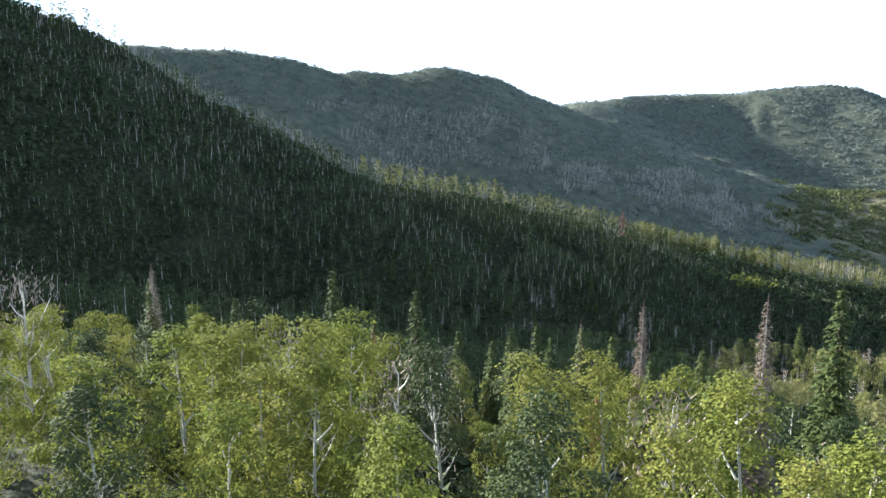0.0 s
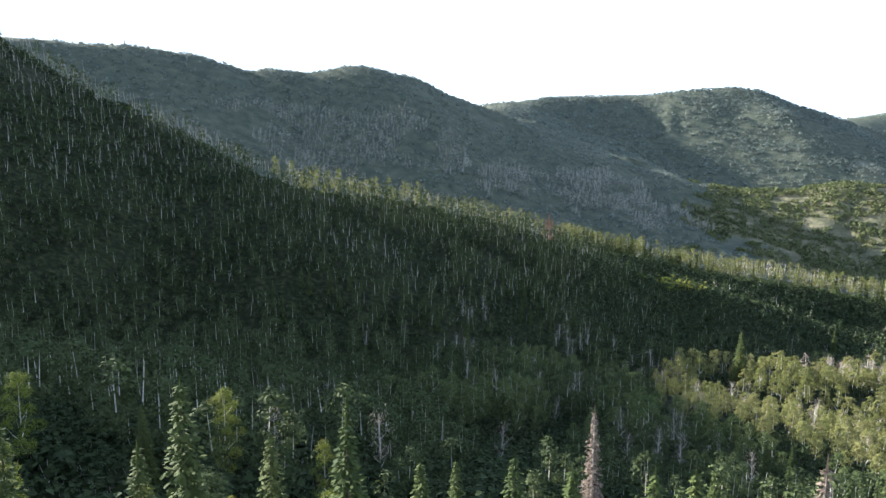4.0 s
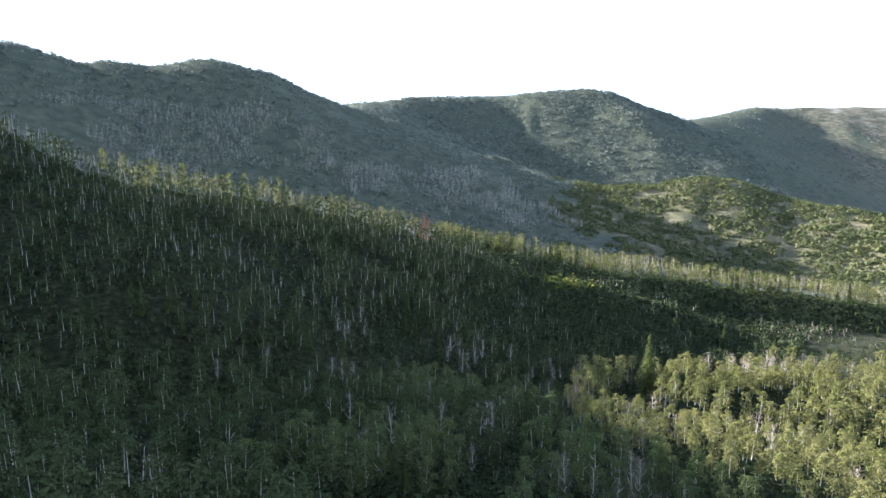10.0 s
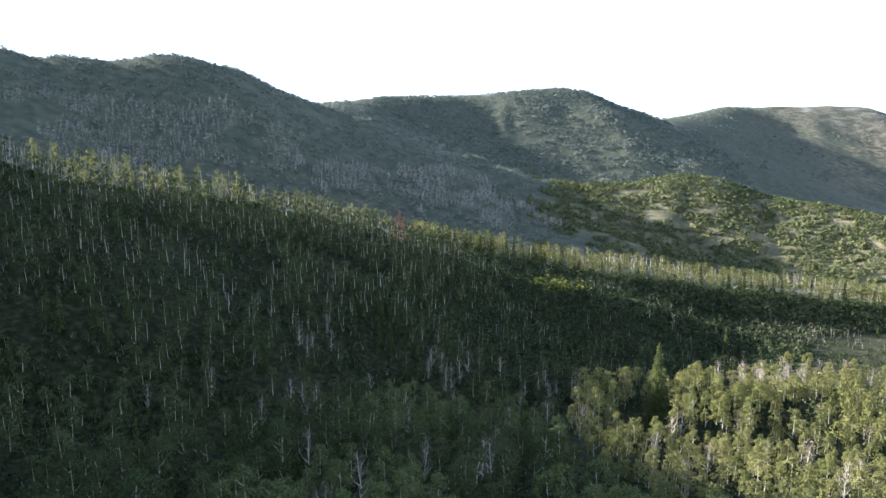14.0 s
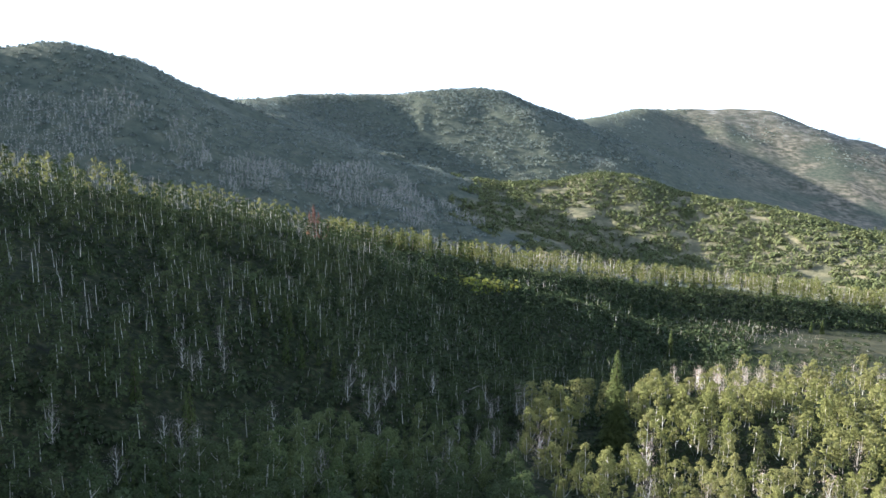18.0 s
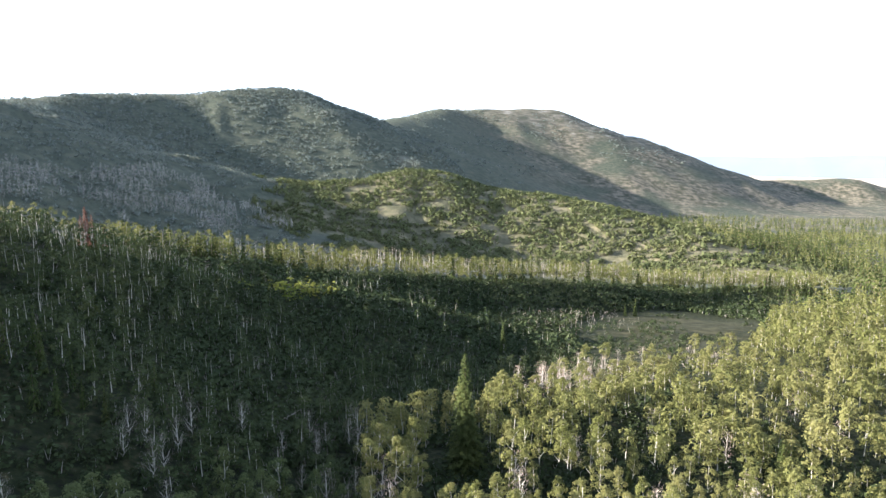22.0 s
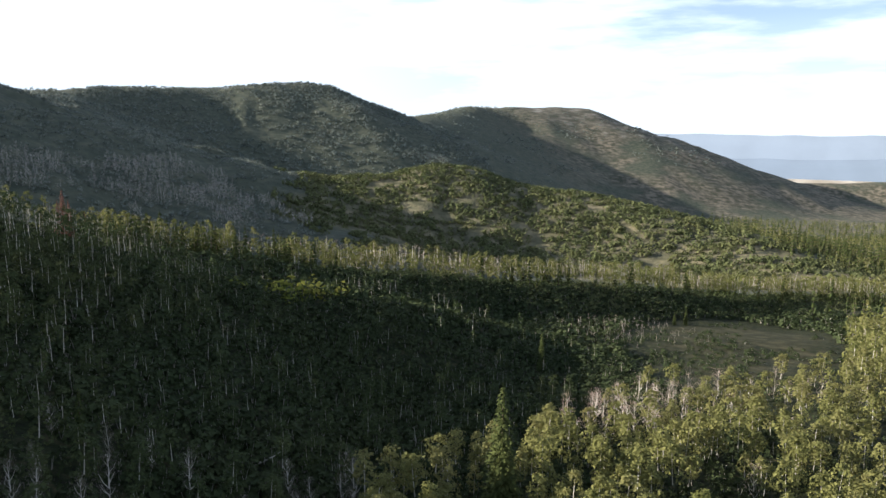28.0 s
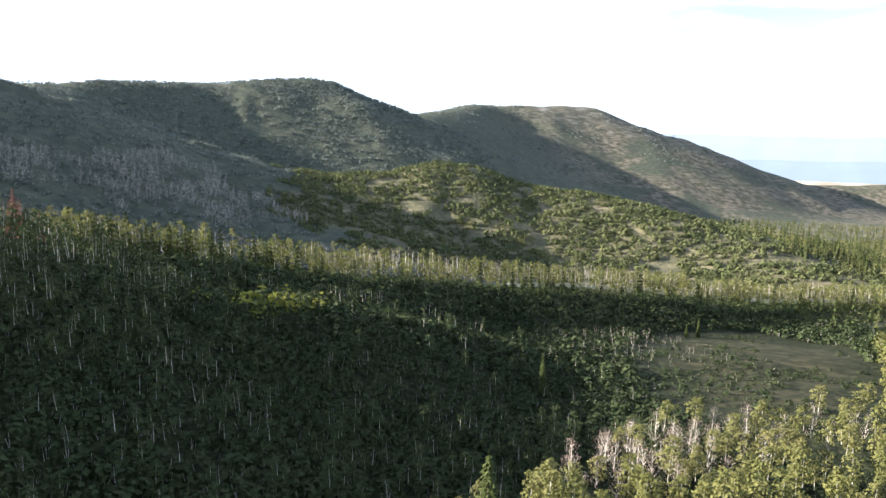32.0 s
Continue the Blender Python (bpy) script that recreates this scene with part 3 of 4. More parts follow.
def bush(seed, high, wide, n, size):
    """Rounded many-stemmed shrub of leaf sprays."""
    rng = np.random.default_rng(seed)
    d = rng.normal(0, 1, (n, 3))
    d /= np.linalg.norm(d, axis=1)[:, None]
    d[:, 2] = np.abs(d[:, 2])
    lump = 1 + 0.28 * np.sin(d[:, 0] * 4 + seed) * np.cos(d[:, 1] * 5 + seed * 2)
    c = d * (wide, wide, high) * (lump * rng.uniform(0.7, 1.0, n))[:, None]
    v, f = leaves(c, d + (0, 0, 0.3), size, rng, 1.0, 0.28)
    stem = [tube([(0, 0, -0.3), (0.25 * wide * math.cos(k * 2.1), 0.25 * wide * math.sin(k * 2.1), 0.6 * high)], [0.05, 0.02], 3) for k in range(2)]
    return join(stem), (v, f)


def scatter(name, label, category, patterns, picks, mats):
    """ONE object of many plants: picks are rows of x, y, z, turn, scale, pattern."""
    vs, fs, ss, n = [], [], [], 0
    for k, (wood, leaf, *_) in enumerate(patterns):
        rows = picks[picks[:, 5].astype(int) == k]
        if not len(rows):
            continue
        c, s = np.cos(rows[:, 3]) * rows[:, 4], np.sin(rows[:, 3]) * rows[:, 4]
        for slot, (v, f) in enumerate((wood, leaf)):
            x = c[:, None] * v[None, :, 0] - s[:, None] * v[None, :, 1] + rows[:, 0:1]
            y = s[:, None] * v[None, :, 0] + c[:, None] * v[None, :, 1] + rows[:, 1:2]
            z = rows[:, 4:5] * v[None, :, 2] + rows[:, 2:3]
            vs.append(np.stack([x, y, z], -1).reshape(-1, 3))
            fs.append((f[None] + (np.arange(len(rows)) * len(v))[:, None, None] + n).reshape(-1, 4))
            ss.append(np.full(len(rows) * len(f), slot))
            n += len(v) * len(rows)
    if not vs:
        return None
    me = quad_mesh(name, np.concatenate(vs), np.concatenate(fs), mats, np.concatenate(ss))
    return tagged(new(name, me), label, category, kind="stuff")


def tree_thing(name, pattern, mats, crown_name, label, category, group):
    """One tree as a thing: an empty at the root, with trunk and crown."""
    root = tagged(new(name), label, category, group)
    wood, leaf, *limbs = pattern
    pieces = [("trunk", wood, mats[0], ""), (crown_name, leaf, mats[1], "stuff")]
    if limbs and limbs[0] is not None:
        pieces.append(("branching", limbs[0], mats[0], "stuff"))
    for nm, (v, f), m, kind in pieces:
        ob = tagged(new(nm, quad_mesh(nm, v, f, [m])), kind=kind)
        ob.parent = root
    return root


# ---- sky clouds, far plain and mesas ----
def far_mesa(name, radius, tops, low, az0, az1, colour, glow, label, seed):
    """A distant skyline across the plain, far behind all else."""
    n = 160
    az = np.radians(np.linspace(az0, az1, n))
    ridge_line = np.interp(np.linspace(0, 1, n), np.linspace(0, 1, len(tops)), tops)
    ridge_line = ridge_line + 9 * value_noise(np.arange(n) / 9.0, np.full(n, 0.3), seed) + 4 * value_noise(np.arange(n) / 3.0, np.full(n, 0.7), seed + 1)
    x, y = radius * np.sin(az), radius * np.cos(az)
    rows = [np.stack([x * k, y * k, low + (ridge_line - low) * f], -1) for k, f in ((0.985, 0.0), (0.992, 0.35), (0.996, 0.8), (1.0, 1.0), (1.012, 0.6))]
    v = np.concatenate(rows)
    f = [(j * n + i, j * n + i + 1, (j + 1) * n + i + 1, (j + 1) * n + i) for j in range(4) for i in range(n - 1)]
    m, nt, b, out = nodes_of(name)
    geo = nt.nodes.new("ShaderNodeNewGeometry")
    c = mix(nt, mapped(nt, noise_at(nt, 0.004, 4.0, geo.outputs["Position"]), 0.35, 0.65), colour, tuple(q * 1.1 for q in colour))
    # near-black base; daylight and haze are put in as emission
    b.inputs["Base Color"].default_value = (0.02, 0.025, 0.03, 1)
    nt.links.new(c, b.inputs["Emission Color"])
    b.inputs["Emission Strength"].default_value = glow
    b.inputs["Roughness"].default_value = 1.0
    return tagged(new(name, quad_mesh(name, v, f, [m], smooth=True)), label, "mountain range", kind="structure")


far_mesa("backdrop_mesa", 4900, [-30, -25, -28, -20, -22, -14, -10], -420, 20, 100, (0.215, 0.25, 0.295), 0.72, "glowing backdrop of a hazy blue mesa range far beyond the plain", 3)
far_mesa("backdrop_hills", 4820, [-180, -170, -140, -150, -190, -170, -160], -420, 20, 100, (0.17, 0.205, 0.25), 0.72, "glowing backdrop of hazy blue foothills beyond the pale plain", 8)

# ---- plants ----
PATH_XY = np.array([row[1:3] for row in PATH])


def ground_z(x, y):
    return height(np.asarray(x, float), np.asarray(y, float))


def from_path(x, y):
    return np.min(np.hypot(np.asarray(x)[:, None] - PATH_XY[None, :, 0], np.asarray(y)[:, None] - PATH_XY[None, :, 1]), 1)


def spots(rng, x0, x1, y0, y1, step, keep_share=1.0):
    """Jittered grid of places."""
    a, b = np.meshgrid(np.arange(x0, x1, step), np.arange(y0, y1, step))
    p = np.stack([a.ravel(), b.ravel()], 1) + rng.uniform(-0.48, 0.48, (a.size, 2)) * step
    return p[rng.random(len(p)) < keep_share]


def in_valley_view(p):
    """The part of the plan that opens ahead of the flight, between its first left and last right look."""
    return (p[:, 1] > -150 + 0.58 * (38 - p[:, 0])) & ((p[:, 1] > 25 + 0.45 * p[:, 0]) | (p[:, 0] < 75))


def inside(p, poly):
    x, y = p[:, 0], p[:, 1]
    hit = np.zeros(len(p), bool)
    for (x0, y0), (x1, y1) in zip(poly, poly[1:] + poly[:1]):
        cross = ((y0 > y) != (y1 > y)) & (x < (x1 - x0) * (y - y0) / (y1 - y0 + 1e-12) + x0)
        hit ^= cross
    return hit


GROVE = [(14, 120), (20, 172), (36, 182), (60, 205), (84, 226), (150, 236), (205, 285), (262, 352), (290, 372), (420, 372), (620, 330), (620, 40), (60, 20), (20, 60)]
MEADOW = [(128, 246), (150, 240), (205, 288), (262, 356), (280, 392), (262, 440), (200, 425), (165, 385), (140, 330), (120, 280)]
VALLEY = [(-64, 356), (-30, 366), (-8, 380), (24, 400), (68, 430), (119, 449), (176, 460), (238, 464), (287, 470), (345, 478), (420, 472), (435, 545), (341, 535), (285, 526), (237, 520), (175, 514), (117, 502), (64, 482), (18, 455), (-24, 434), (-60, 412)]
FLATS = [(300, 430), (420, 376), (640, 330), (1000, 330), (1700, 800), (1900, 1500), (1300, 2000), (900, 1700), (620, 1250), (520, 900), (480, 700), (540, 600), (440, 470)]
FOREGROUND = [(-40, -135), (75, -150), (80, -60), (30, -52), (-45, -70)]
SCRUB_HILL = [(40, 1060), (20, 900), (40, 735), (170, 722), (310, 648), (425, 582), (480, 535), (580, 570), (720, 850), (640, 1060), (480, 1180), (300, 1220), (80, 1150)]
GREY_SLOPE = [(-545, 620), (-500, 690), (-436, 765), (-314, 820), (-255, 820), (-262, 715), (-344, 655), (-430, 600), (-490, 570)]
GREY_TONGUE = [(-241, 742), (-160, 854), (-58, 902), (5, 815), (25, 780), (-48, 762), (-142, 752), (-220, 712)]

CREST = [(-176, 196), (-152, 206), (-104, 310), (-60, 412), (0, 498), (-50, 530), (-115, 430), (-165, 330), (-190, 250)]

rng = np.random.default_rng(11)
ASPEN_HI = [aspen(20 + k, 14.5, 0.36, 2.3, 20, 240, 0.92, 0.082) for k in range(5)]
ASPEN_MID = [aspen(40 + k, 15.5, 0.74 - 0.07 * (k % 3), 1.6 + 0.3 * (k % 2), 10, 84, 0.82, 0.145) for k in range(6)]
ASPEN_GROVE = [aspen(55 + k, 14.5, 0.73 - 0.06 * (k % 2), 1.95, 9, 30, 1.0, 0.25, sides=4) for k in range(5)]
ASPEN_SLOPE = [aspen(50 + k, 13.5, 0.44 - 0.06 * (k % 3), 1.9 + 0.3 * (k % 2), 15, 70, 1.05, 0.17) for k in range(6)]
ASPEN_SLOPE_LO = [aspen(57 + k, 13.2, 0.45, 1.9, 8, 24, 1.15, 0.29, limbs=False, sides=3) for k in range(5)]
ASPEN_LO = [aspen(60 + k, 13.0, 0.52, 1.5, 6, 12, 1.05, 0.4, limbs=False, sides=3) for k in range(5)]
ASPEN_DOME = [aspen(65 + k, 12.0, 0.42, 2.3, 6, 13, 1.3, 0.46, limbs=False, sides=3) for k in range(5)]
ASPEN_FAR = [aspen(70 + k, 12.0, 0.46, 1.4, 5, 7, 1.0, 0.62, limbs=False, sides=3) for k in range(4)]
BARE_HI = [aspen(80 + k, 13.5, 0.5, 1.6, 16, 28, 1.0, 0.026, bare=True) for k in range(4)]
BARE_LO = [aspen(90 + k, 13.0, 0.56, 1.3, 7, 5, 1.0, 0.035, bare=True, sides=3) for k in range(4)]
BARE_FAR = [aspen(95 + k, 13.0, 0.4, 0.9, 4, 4, 1.0, 0.13, limbs=False, bare=True, sides=3) for k in range(3)]
SPRUCE_HI = [spruce(100 + k, 15.0, 1.95 + 0.22 * k, 0.5 + 0.07 * k, 0.32, 60, 0.27) for k in range(4)]
SPRUCE_MID = [conifer(105 + k, 11.0, 1.5 + 0.25 * k, 16, 9, 0.55) for k in range(3)]
SPRUCE_LO = [conifer(110 + k, 13.0, 1.7 + 0.2 * k, 9, 6, 0.9) for k in range(3)]
SPRUCE_FAR = [conifer(115 + k, 15.0, 2.0, 5, 4, 1.4, sides=3, rows=(0.6, 1.0)) for k in range(3)]
SNAG_HI = [spruce(120 + k, 15.0, 1.35 + 0.2 * k, 1.0, 0.5, 66, 0.125) for k in range(3)]
BUSH_MID = [bush(130 + k, 2.6, 1.9, 60, 0.33) for k in range(4)]
BUSH_SLOPE = [bush(135 + k, 2.8, 2.1, 40, 0.4) for k in range(4)]
BUSH_LO = [bush(140 + k, 2.8, 2.1, 22, 0.58) for k in range(4)]
BUSH_FAR = [bush(150 + k, 3.2, 2.5, 16, 0.85) for k in range(3)]


def rows_for(p, scale_lo, scale_hi, kinds, sink=0.0):
    n = len(p)
    return np.stack([p[:, 0], p[:, 1], ground_z(p[:, 0], p[:, 1]) - sink, rng.uniform(0, 6.28, n), rng.uniform(scale_lo, scale_hi, n), rng.integers(0, kinds, n)], 1)


def plant(name, patterns, mats, crown_name, label, category, group, rows):
    """Separate trees that share the meshes of a few patterns."""
    first = {}
    for x, y, z, turn, s, k in rows:
        k = int(k)
        m = pose(x, y, z, 0, 0, math.degrees(turn))
        if k not in first:
            first[k] = tree_thing(name, patterns[k], mats, crown_name, label, category, group)
            first[k].matrix_basis = m @ Matrix.Diagonal((s, s, s, 1))
        else:
            ob = copy_thing(first[k], m)
            ob.scale = (s, s, s)


# conifers that stand out: place, height
GREEN_CONIFERS = [(9, -92, 14.3), (15, -91, 13.6), (41, -83, 17.5), (19, -83, 12.2), (0, -92, 11.2), (5, -90, 10.9), (8, -85, 11.5), (19, -87, 10.8), (22, -86, 12.4),
                  (22, -91, 9.7), (24, -89, 11.6), (25, -85, 12.7), (26.5, -82, 12.6), (33, -84, 12.4), (34, -88, 11.0), (1, -101, 11.5), (15, -84, 11.2), (31.5, -95, 11.2),
                  (35.5, -96, 11.0), (41.4, 168, 26.5), (90, 286, 13.0), (217, 416, 10.5), (211, 417, 8.0), (-16, 60, 9.0), (120, 165, 10.0), (104, 148, 11.0), (128, 138, 10.5),
                  (112, 158, 8.5), (136, 150, 9.0), (150, 160, 12.0), (165, 150, 11.0), (92, 120, 9.0), (108, 128, 8.0), (70, 150, 8.0), (-6.5, -49.0, 12.5), (-19.4, -82.3, 13.0), (12.2, -1.4, 11.0), (33.6, 13.8, 11.0), (31.0, 9.0, 9.5), (38.5, 18.0, 11.0), (43.0, 22.0, 10.5), (-24.0, -58.0, 9.0), (-21.0, -61.0, 8.5), (47, -78, 12.0), (52, -92, 13.0), (12, -70, 10.0), (28, -60, 11.0)]
rows = np.array([(x, y, float(ground_z([x], [y])[0]), (i * 2.1) % 6.28, (h + 0.9 * (y < -60)) / 15.0, i % 4) for i, (x, y, h) in enumerate(GREEN_CONIFERS)])
plant("spruce_tree", SPRUCE_HI, (M_CON_BARK, M_NEEDLE), "crown", "dark green spire-shaped spruce with drooping boughs among aspens", "spruce tree", "spruces among the aspens", rows)
rows = np.array([(x, y, float(ground_z([x], [y])[0]), 1.0, h / 15.0, 2) for x, y, h in ((46, 128, 7.5), (30, -98, 8.5), (118, 132, 7.0))])
plant("blue_spruce", SPRUCE_HI, (M_CON_BARK, M_BLUE_NEEDLE), "crown", "small blue-grey young spruce standing below aspens", "spruce tree", "blue spruces", rows)
rows = np.array([(x, y, float(ground_z([x], [y])[0]), 0.7 * i, h / 15.0, i % 3) for i, (x, y, h) in enumerate(((30, -89.7, 15.6), (36.9, -88.6, 16.8), (-16, -85, 14.5), (-14, -87, 14.0), (20.5, -68.4, 15.2)))])
plant("dead_conifer", SNAG_HI, (M_GREY_BARK, M_DEAD_NEEDLE), "crown", "dead grey-pink conifer with dry drooping boughs, still standing", "dead tree", "dead grey conifers", rows)
rows = np.array([(x, y, float(ground_z([x], [y])[0]), 0.9 * i, h / 15.0, i % 3) for i, (x, y, h) in enumerate(((12.4, -92.4, 11.0), (27, -88, 9.0), (-66, 352, 19.0), (-63, 348, 16.0), (-69, 357, 15.0), (-60, 356, 13.0)))])
plant("rusty_conifer", SPRUCE_HI, (M_GREY_BARK, M_RUST_NEEDLE), "crown", "dying conifer with rust-red needles among green trees", "dead tree", "rust-red conifers", rows)

# the grove that the flight starts over: broad crowns at one level
p = spots(rng, -32, 74, -128, -74, 3.8)
p = p[inside(p, FOREGROUND)]
d_con = np.min(np.hypot(p[:, :1] - np.array([c[0] for c in GREEN_CONIFERS[:20]])[None], p[:, 1:] - np.array([c[1] for c in GREEN_CONIFERS[:20]])[None]), 1)
p = p[((p[:, 1] < -101) | (rng.random(len(p)) < 0.34)) & (d_con > 1.6)]
p = p[np.hypot(p[:, 0] - 38.2, p[:, 1] + 135) > 11]
close = np.hypot(p[:, 0] - 38.2, p[:, 1] + 135)
ahead = np.degrees(np.arctan2(p[:, 0] - 38.2, p[:, 1] + 135))
p, close = p[(ahead > -62) & (ahead < 34)], close[(ahead > -62) & (ahead < 34)]
rows = rows_for(p, 0.9, 1.05, 5)
bearing = np.degrees(np.arctan2(p[:, 0] - 38.2, p[:, 1] + 135))
top = np.minimum(78.4, 86.0 - np.interp(bearing, [-55, -25, 5], [0.235, 0.305, 0.355]) * close) - rng.uniform(0, 1.8, len(p))
top = np.where(p[:, 1] < -101, top, rows[:, 2] + rng.uniform(5.5, 9.5, len(p)))
rows[:, 4] = np.clip((top - rows[:, 2]) / 14.6, 0.3, 1.15)
bare_pick = rng.random(len(rows)) < 0.13
dull_pick = ~bare_pick & (rng.random(len(rows)) < 0.1)
plant("aspen_tree", ASPEN_HI, (M_ASPEN_BARK, M_SHADE_DULL_LEAF), "crown", "broad aspen with darker dull green leaves", "aspen tree", "aspens below the first view", rows[dull_pick])
plant("aspen_tree", ASPEN_HI, (M_ASPEN_BARK, M_FRESH_LEAF), "crown", "sunlit broad aspen with pale trunk and yellow-green leaves", "aspen tree", "aspens below the first view", rows[~bare_pick & ~dull_pick])
rows = rows[bare_pick]
rows[:, 5] %= 4
extra = np.array([(7.5, -114.5, float(ground_z([7.5], [-114.5])[0]), 0.3, 0.98, 1), (20, -112, float(ground_z([20], [-112])[0]), 1.3, 0.9, 2)])
plant("bare_aspen", BARE_HI, (M_ASPEN_BARK, M_TWIG), "crown", "leafless pale aspen with spreading grey twigs", "bare aspen", "bare aspens", np.concatenate([rows, extra]))

EDGE_ASPENS = ((-14.8, -57.6, 11.5), (-5.5, -55.5, 8.0), (-30.0, -66.0, 11.5))
rows = np.array([(x, y, float(ground_z([x], [y])[0]), 0.9 * i, h / 14.6, i % 5) for i, (x, y, h) in enumerate(EDGE_ASPENS)])
plant("aspen_tree", ASPEN_HI, (M_ASPEN_BARK, M_FRESH_LEAF), "crown", "bright yellow-green aspen rising into the sun from the shaded slope", "aspen tree", "aspens at the edge of the shade", rows)
EDGE_BARE = ((-12.8, -52.7, 10.5), (-3.5, -47.5, 11.0), (-44.6, -40.0, 10.5), (20.8, 13.6, 11.0), (16.0, 12.0, 10.0), (24.5, 15.5, 10.5), (36.0, 10.0, 10.0), (-0.6, -11.0, 10.5))
rows = np.array([(x, y, float(ground_z([x], [y])[0]), 1.3 * i, h / 13.5, i % 4) for i, (x, y, h) in enumerate(EDGE_BARE)])
plant("bare_aspen", BARE_HI, (M_GREY_BARK, M_TWIG), "crown", "dead pinkish-grey aspen with a fan of dry twigs above dark trees", "bare aspen", "bare aspens at the edge of the shade", rows)

# the sunlit grove across the hollow and the dome behind it
p = spots(rng, 10, 620, 20, 375, 4.6, 0.95)
p = p[inside(p, GROVE) & in_valley_view(p)]
p = p[(fractal(p[:, 0], p[:, 1], 20, 2, 37) > -0.72) | (p[:, 0] > 190)]
near = from_path(p[:, 0], p[:, 1])
con_xy = np.array([c[:2] for c in GREEN_CONIFERS])
p_ok = np.min(np.hypot(p[:, :1] - con_xy[None, :, 0], p[:, 1:] - con_xy[None, :, 1]), 1) > 3.8
p_ok &= ~((np.abs(p[:, 0] - 40 + 0.3 * (168 - p[:, 1])) < 6.0) & (p[:, 1] > 128) & (p[:, 1] < 170))
p, near = p[p_ok], near[p_ok]
edge = (p[:, 1] > 200) & (p[:, 0] < 165) & (p[:, 1] - 0.35 * (p[:, 0] - 60) > 196)
bare_p = p[(rng.random(len(p)) < np.where(edge, 0.5, 0.02)) & (near < 190)]
rest = ~np.isin(p[:, 0], bare_p[:, 0])
p, near = p[rest], near[rest]
seen_first = (near < 150) & (p[:, 0] < 190) & (p[:, 1] > 85)
rows = rows_for(p, 0.74, 1.16, 6)
rows[:, 4] *= np.where(p[:, 1] < 135, 0.75, 1.0)
rows[:, 5] = np.where(seen_first, rows[:, 5], rows[:, 5] % 5)
order = np.argsort(near[seen_first])[:170]
things = rows[seen_first][order]
plant("aspen_tree", ASPEN_MID, (M_ASPEN_BARK, M_ASPEN_LEAF), "crown", "slender sunlit aspen with tall pale trunk and small crown", "aspen tree", "aspens of the sunlit grove", things)
left = np.concatenate([rows[seen_first][np.argsort(near[seen_first])[170:]], rows[~seen_first]])
left[:, 5] %= 5
lo = from_path(left[:, 0], left[:, 1]) < 210
scatter("aspen_grove", "dense sunlit aspen grove with olive-green crowns and pale trunks", "aspen grove", ASPEN_GROVE, left[lo], (M_ASPEN_BARK, M_ASPEN_LEAF))
thin = ~lo & (rng.random(len(left)) < 0.72)
scatter("aspen_dome", "rounded knoll covered with light green aspens", "aspen grove", ASPEN_DOME, left[thin], (M_ASPEN_BARK, M_ASPEN_LEAF))
p2 = spots(rng, 220, 620, 120, 375, 6.5, 0.8)
p2 = p2[inside(p2, GROVE) & in_valley_view(p2)]
p2 = p2[from_path(p2[:, 0], p2[:, 1]) > 240]
scatter("knoll_undergrowth", "young aspens and shrubs closing the canopy of the knoll", "shrubs", BUSH_LO, rows_for(p2, 1.0, 1.7, 4), (M_GREY_BARK, M_ASPEN_LEAF))
rows = rows_for(bare_p, 0.85, 1.1, 4)
rows = np.concatenate([rows, [(93, 219, float(ground_z([93], [219])[0]), 0.4, 1.0, 0), (112.3, 215.6, float(ground_z([112.3], [215.6])[0]), 1.4, 0.95, 1), (120, 223, float(ground_z([120], [223])[0]), 2.4, 0.9, 2), (139, 226, float(ground_z([139], [226])[0]), 2.4, 0.9, 3)]])
plant("bare_aspen", BARE_HI, (M_ASPEN_BARK, M_TWIG), "crown", "leafless aspen with pinkish-grey upright twigs at the grove's edge", "bare aspen", "bare aspens at the grove's edge", rows[:200])

# the shaded hillside: thin pale trunks, sparse crowns, thick undergrowth
p = spots(rng, -420, 110, -60, 470, 4.5, 0.97)
p = p[fractal(p[:, 0], p[:, 1], 20, 2, 35) > -0.55]
p = p[~inside(p, GROVE) & ~inside(p, MEADOW) & ~inside(p, FOREGROUND) & ~inside(p, VALLEY) & ~inside(p, CREST) & in_valley_view(p)]
p = p[(p[:, 1] > -60) & (from_path(p[:, 0], p[:, 1]) > 5)]
mood = fractal(p[:, 0], p[:, 1], 55, 2, 31)
dead = rng.random(len(p)) < np.clip(0.10 + (p[:, 1] - 60) / 330, 0.10, 0.36) + 0.2 * mood + np.where((p[:, 0] < -185) & (p[:, 1] > 60), 0.35, 0.0)
gap = rng.random(len(p)) < np.where((p[:, 0] > -25) & (p[:, 1] > 182) & (np.abs(p[:, 1] - 297 - 0.32 * p[:, 0]) > 14), 0.35, 0.1 + 0.2 * (mood < -0.35))
gap |= (p[:, 0] > -8) & (p[:, 1] > 258) & (rng.random(len(p)) < 0.75)
p, dead = p[~gap], dead[~gap]
near = from_path(p[:, 0], p[:, 1])
rows = rows_for(p, 0.6, 1.0, 6)
rows[:, 4] *= np.where((p[:, 0] > -25) & (p[:, 1] > 182) | (p[:, 0] > -5) & (p[:, 1] < 30), 0.75, 1.0)
first = (near < 95) & (p[:, 1] > 10)
live = rows[first & ~dead]
live = live[np.argsort(near[first & ~dead])]
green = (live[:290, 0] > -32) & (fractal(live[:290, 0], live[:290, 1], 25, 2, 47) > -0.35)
plant("slope_aspen", ASPEN_SLOPE, (M_ASPEN_BARK, M_SHADE_DULL_LEAF), "crown", "shaded slender aspen, pale trunk, green crown coloured darker for shade", "aspen tree", "aspens on the shaded slope", live[:290][~green])
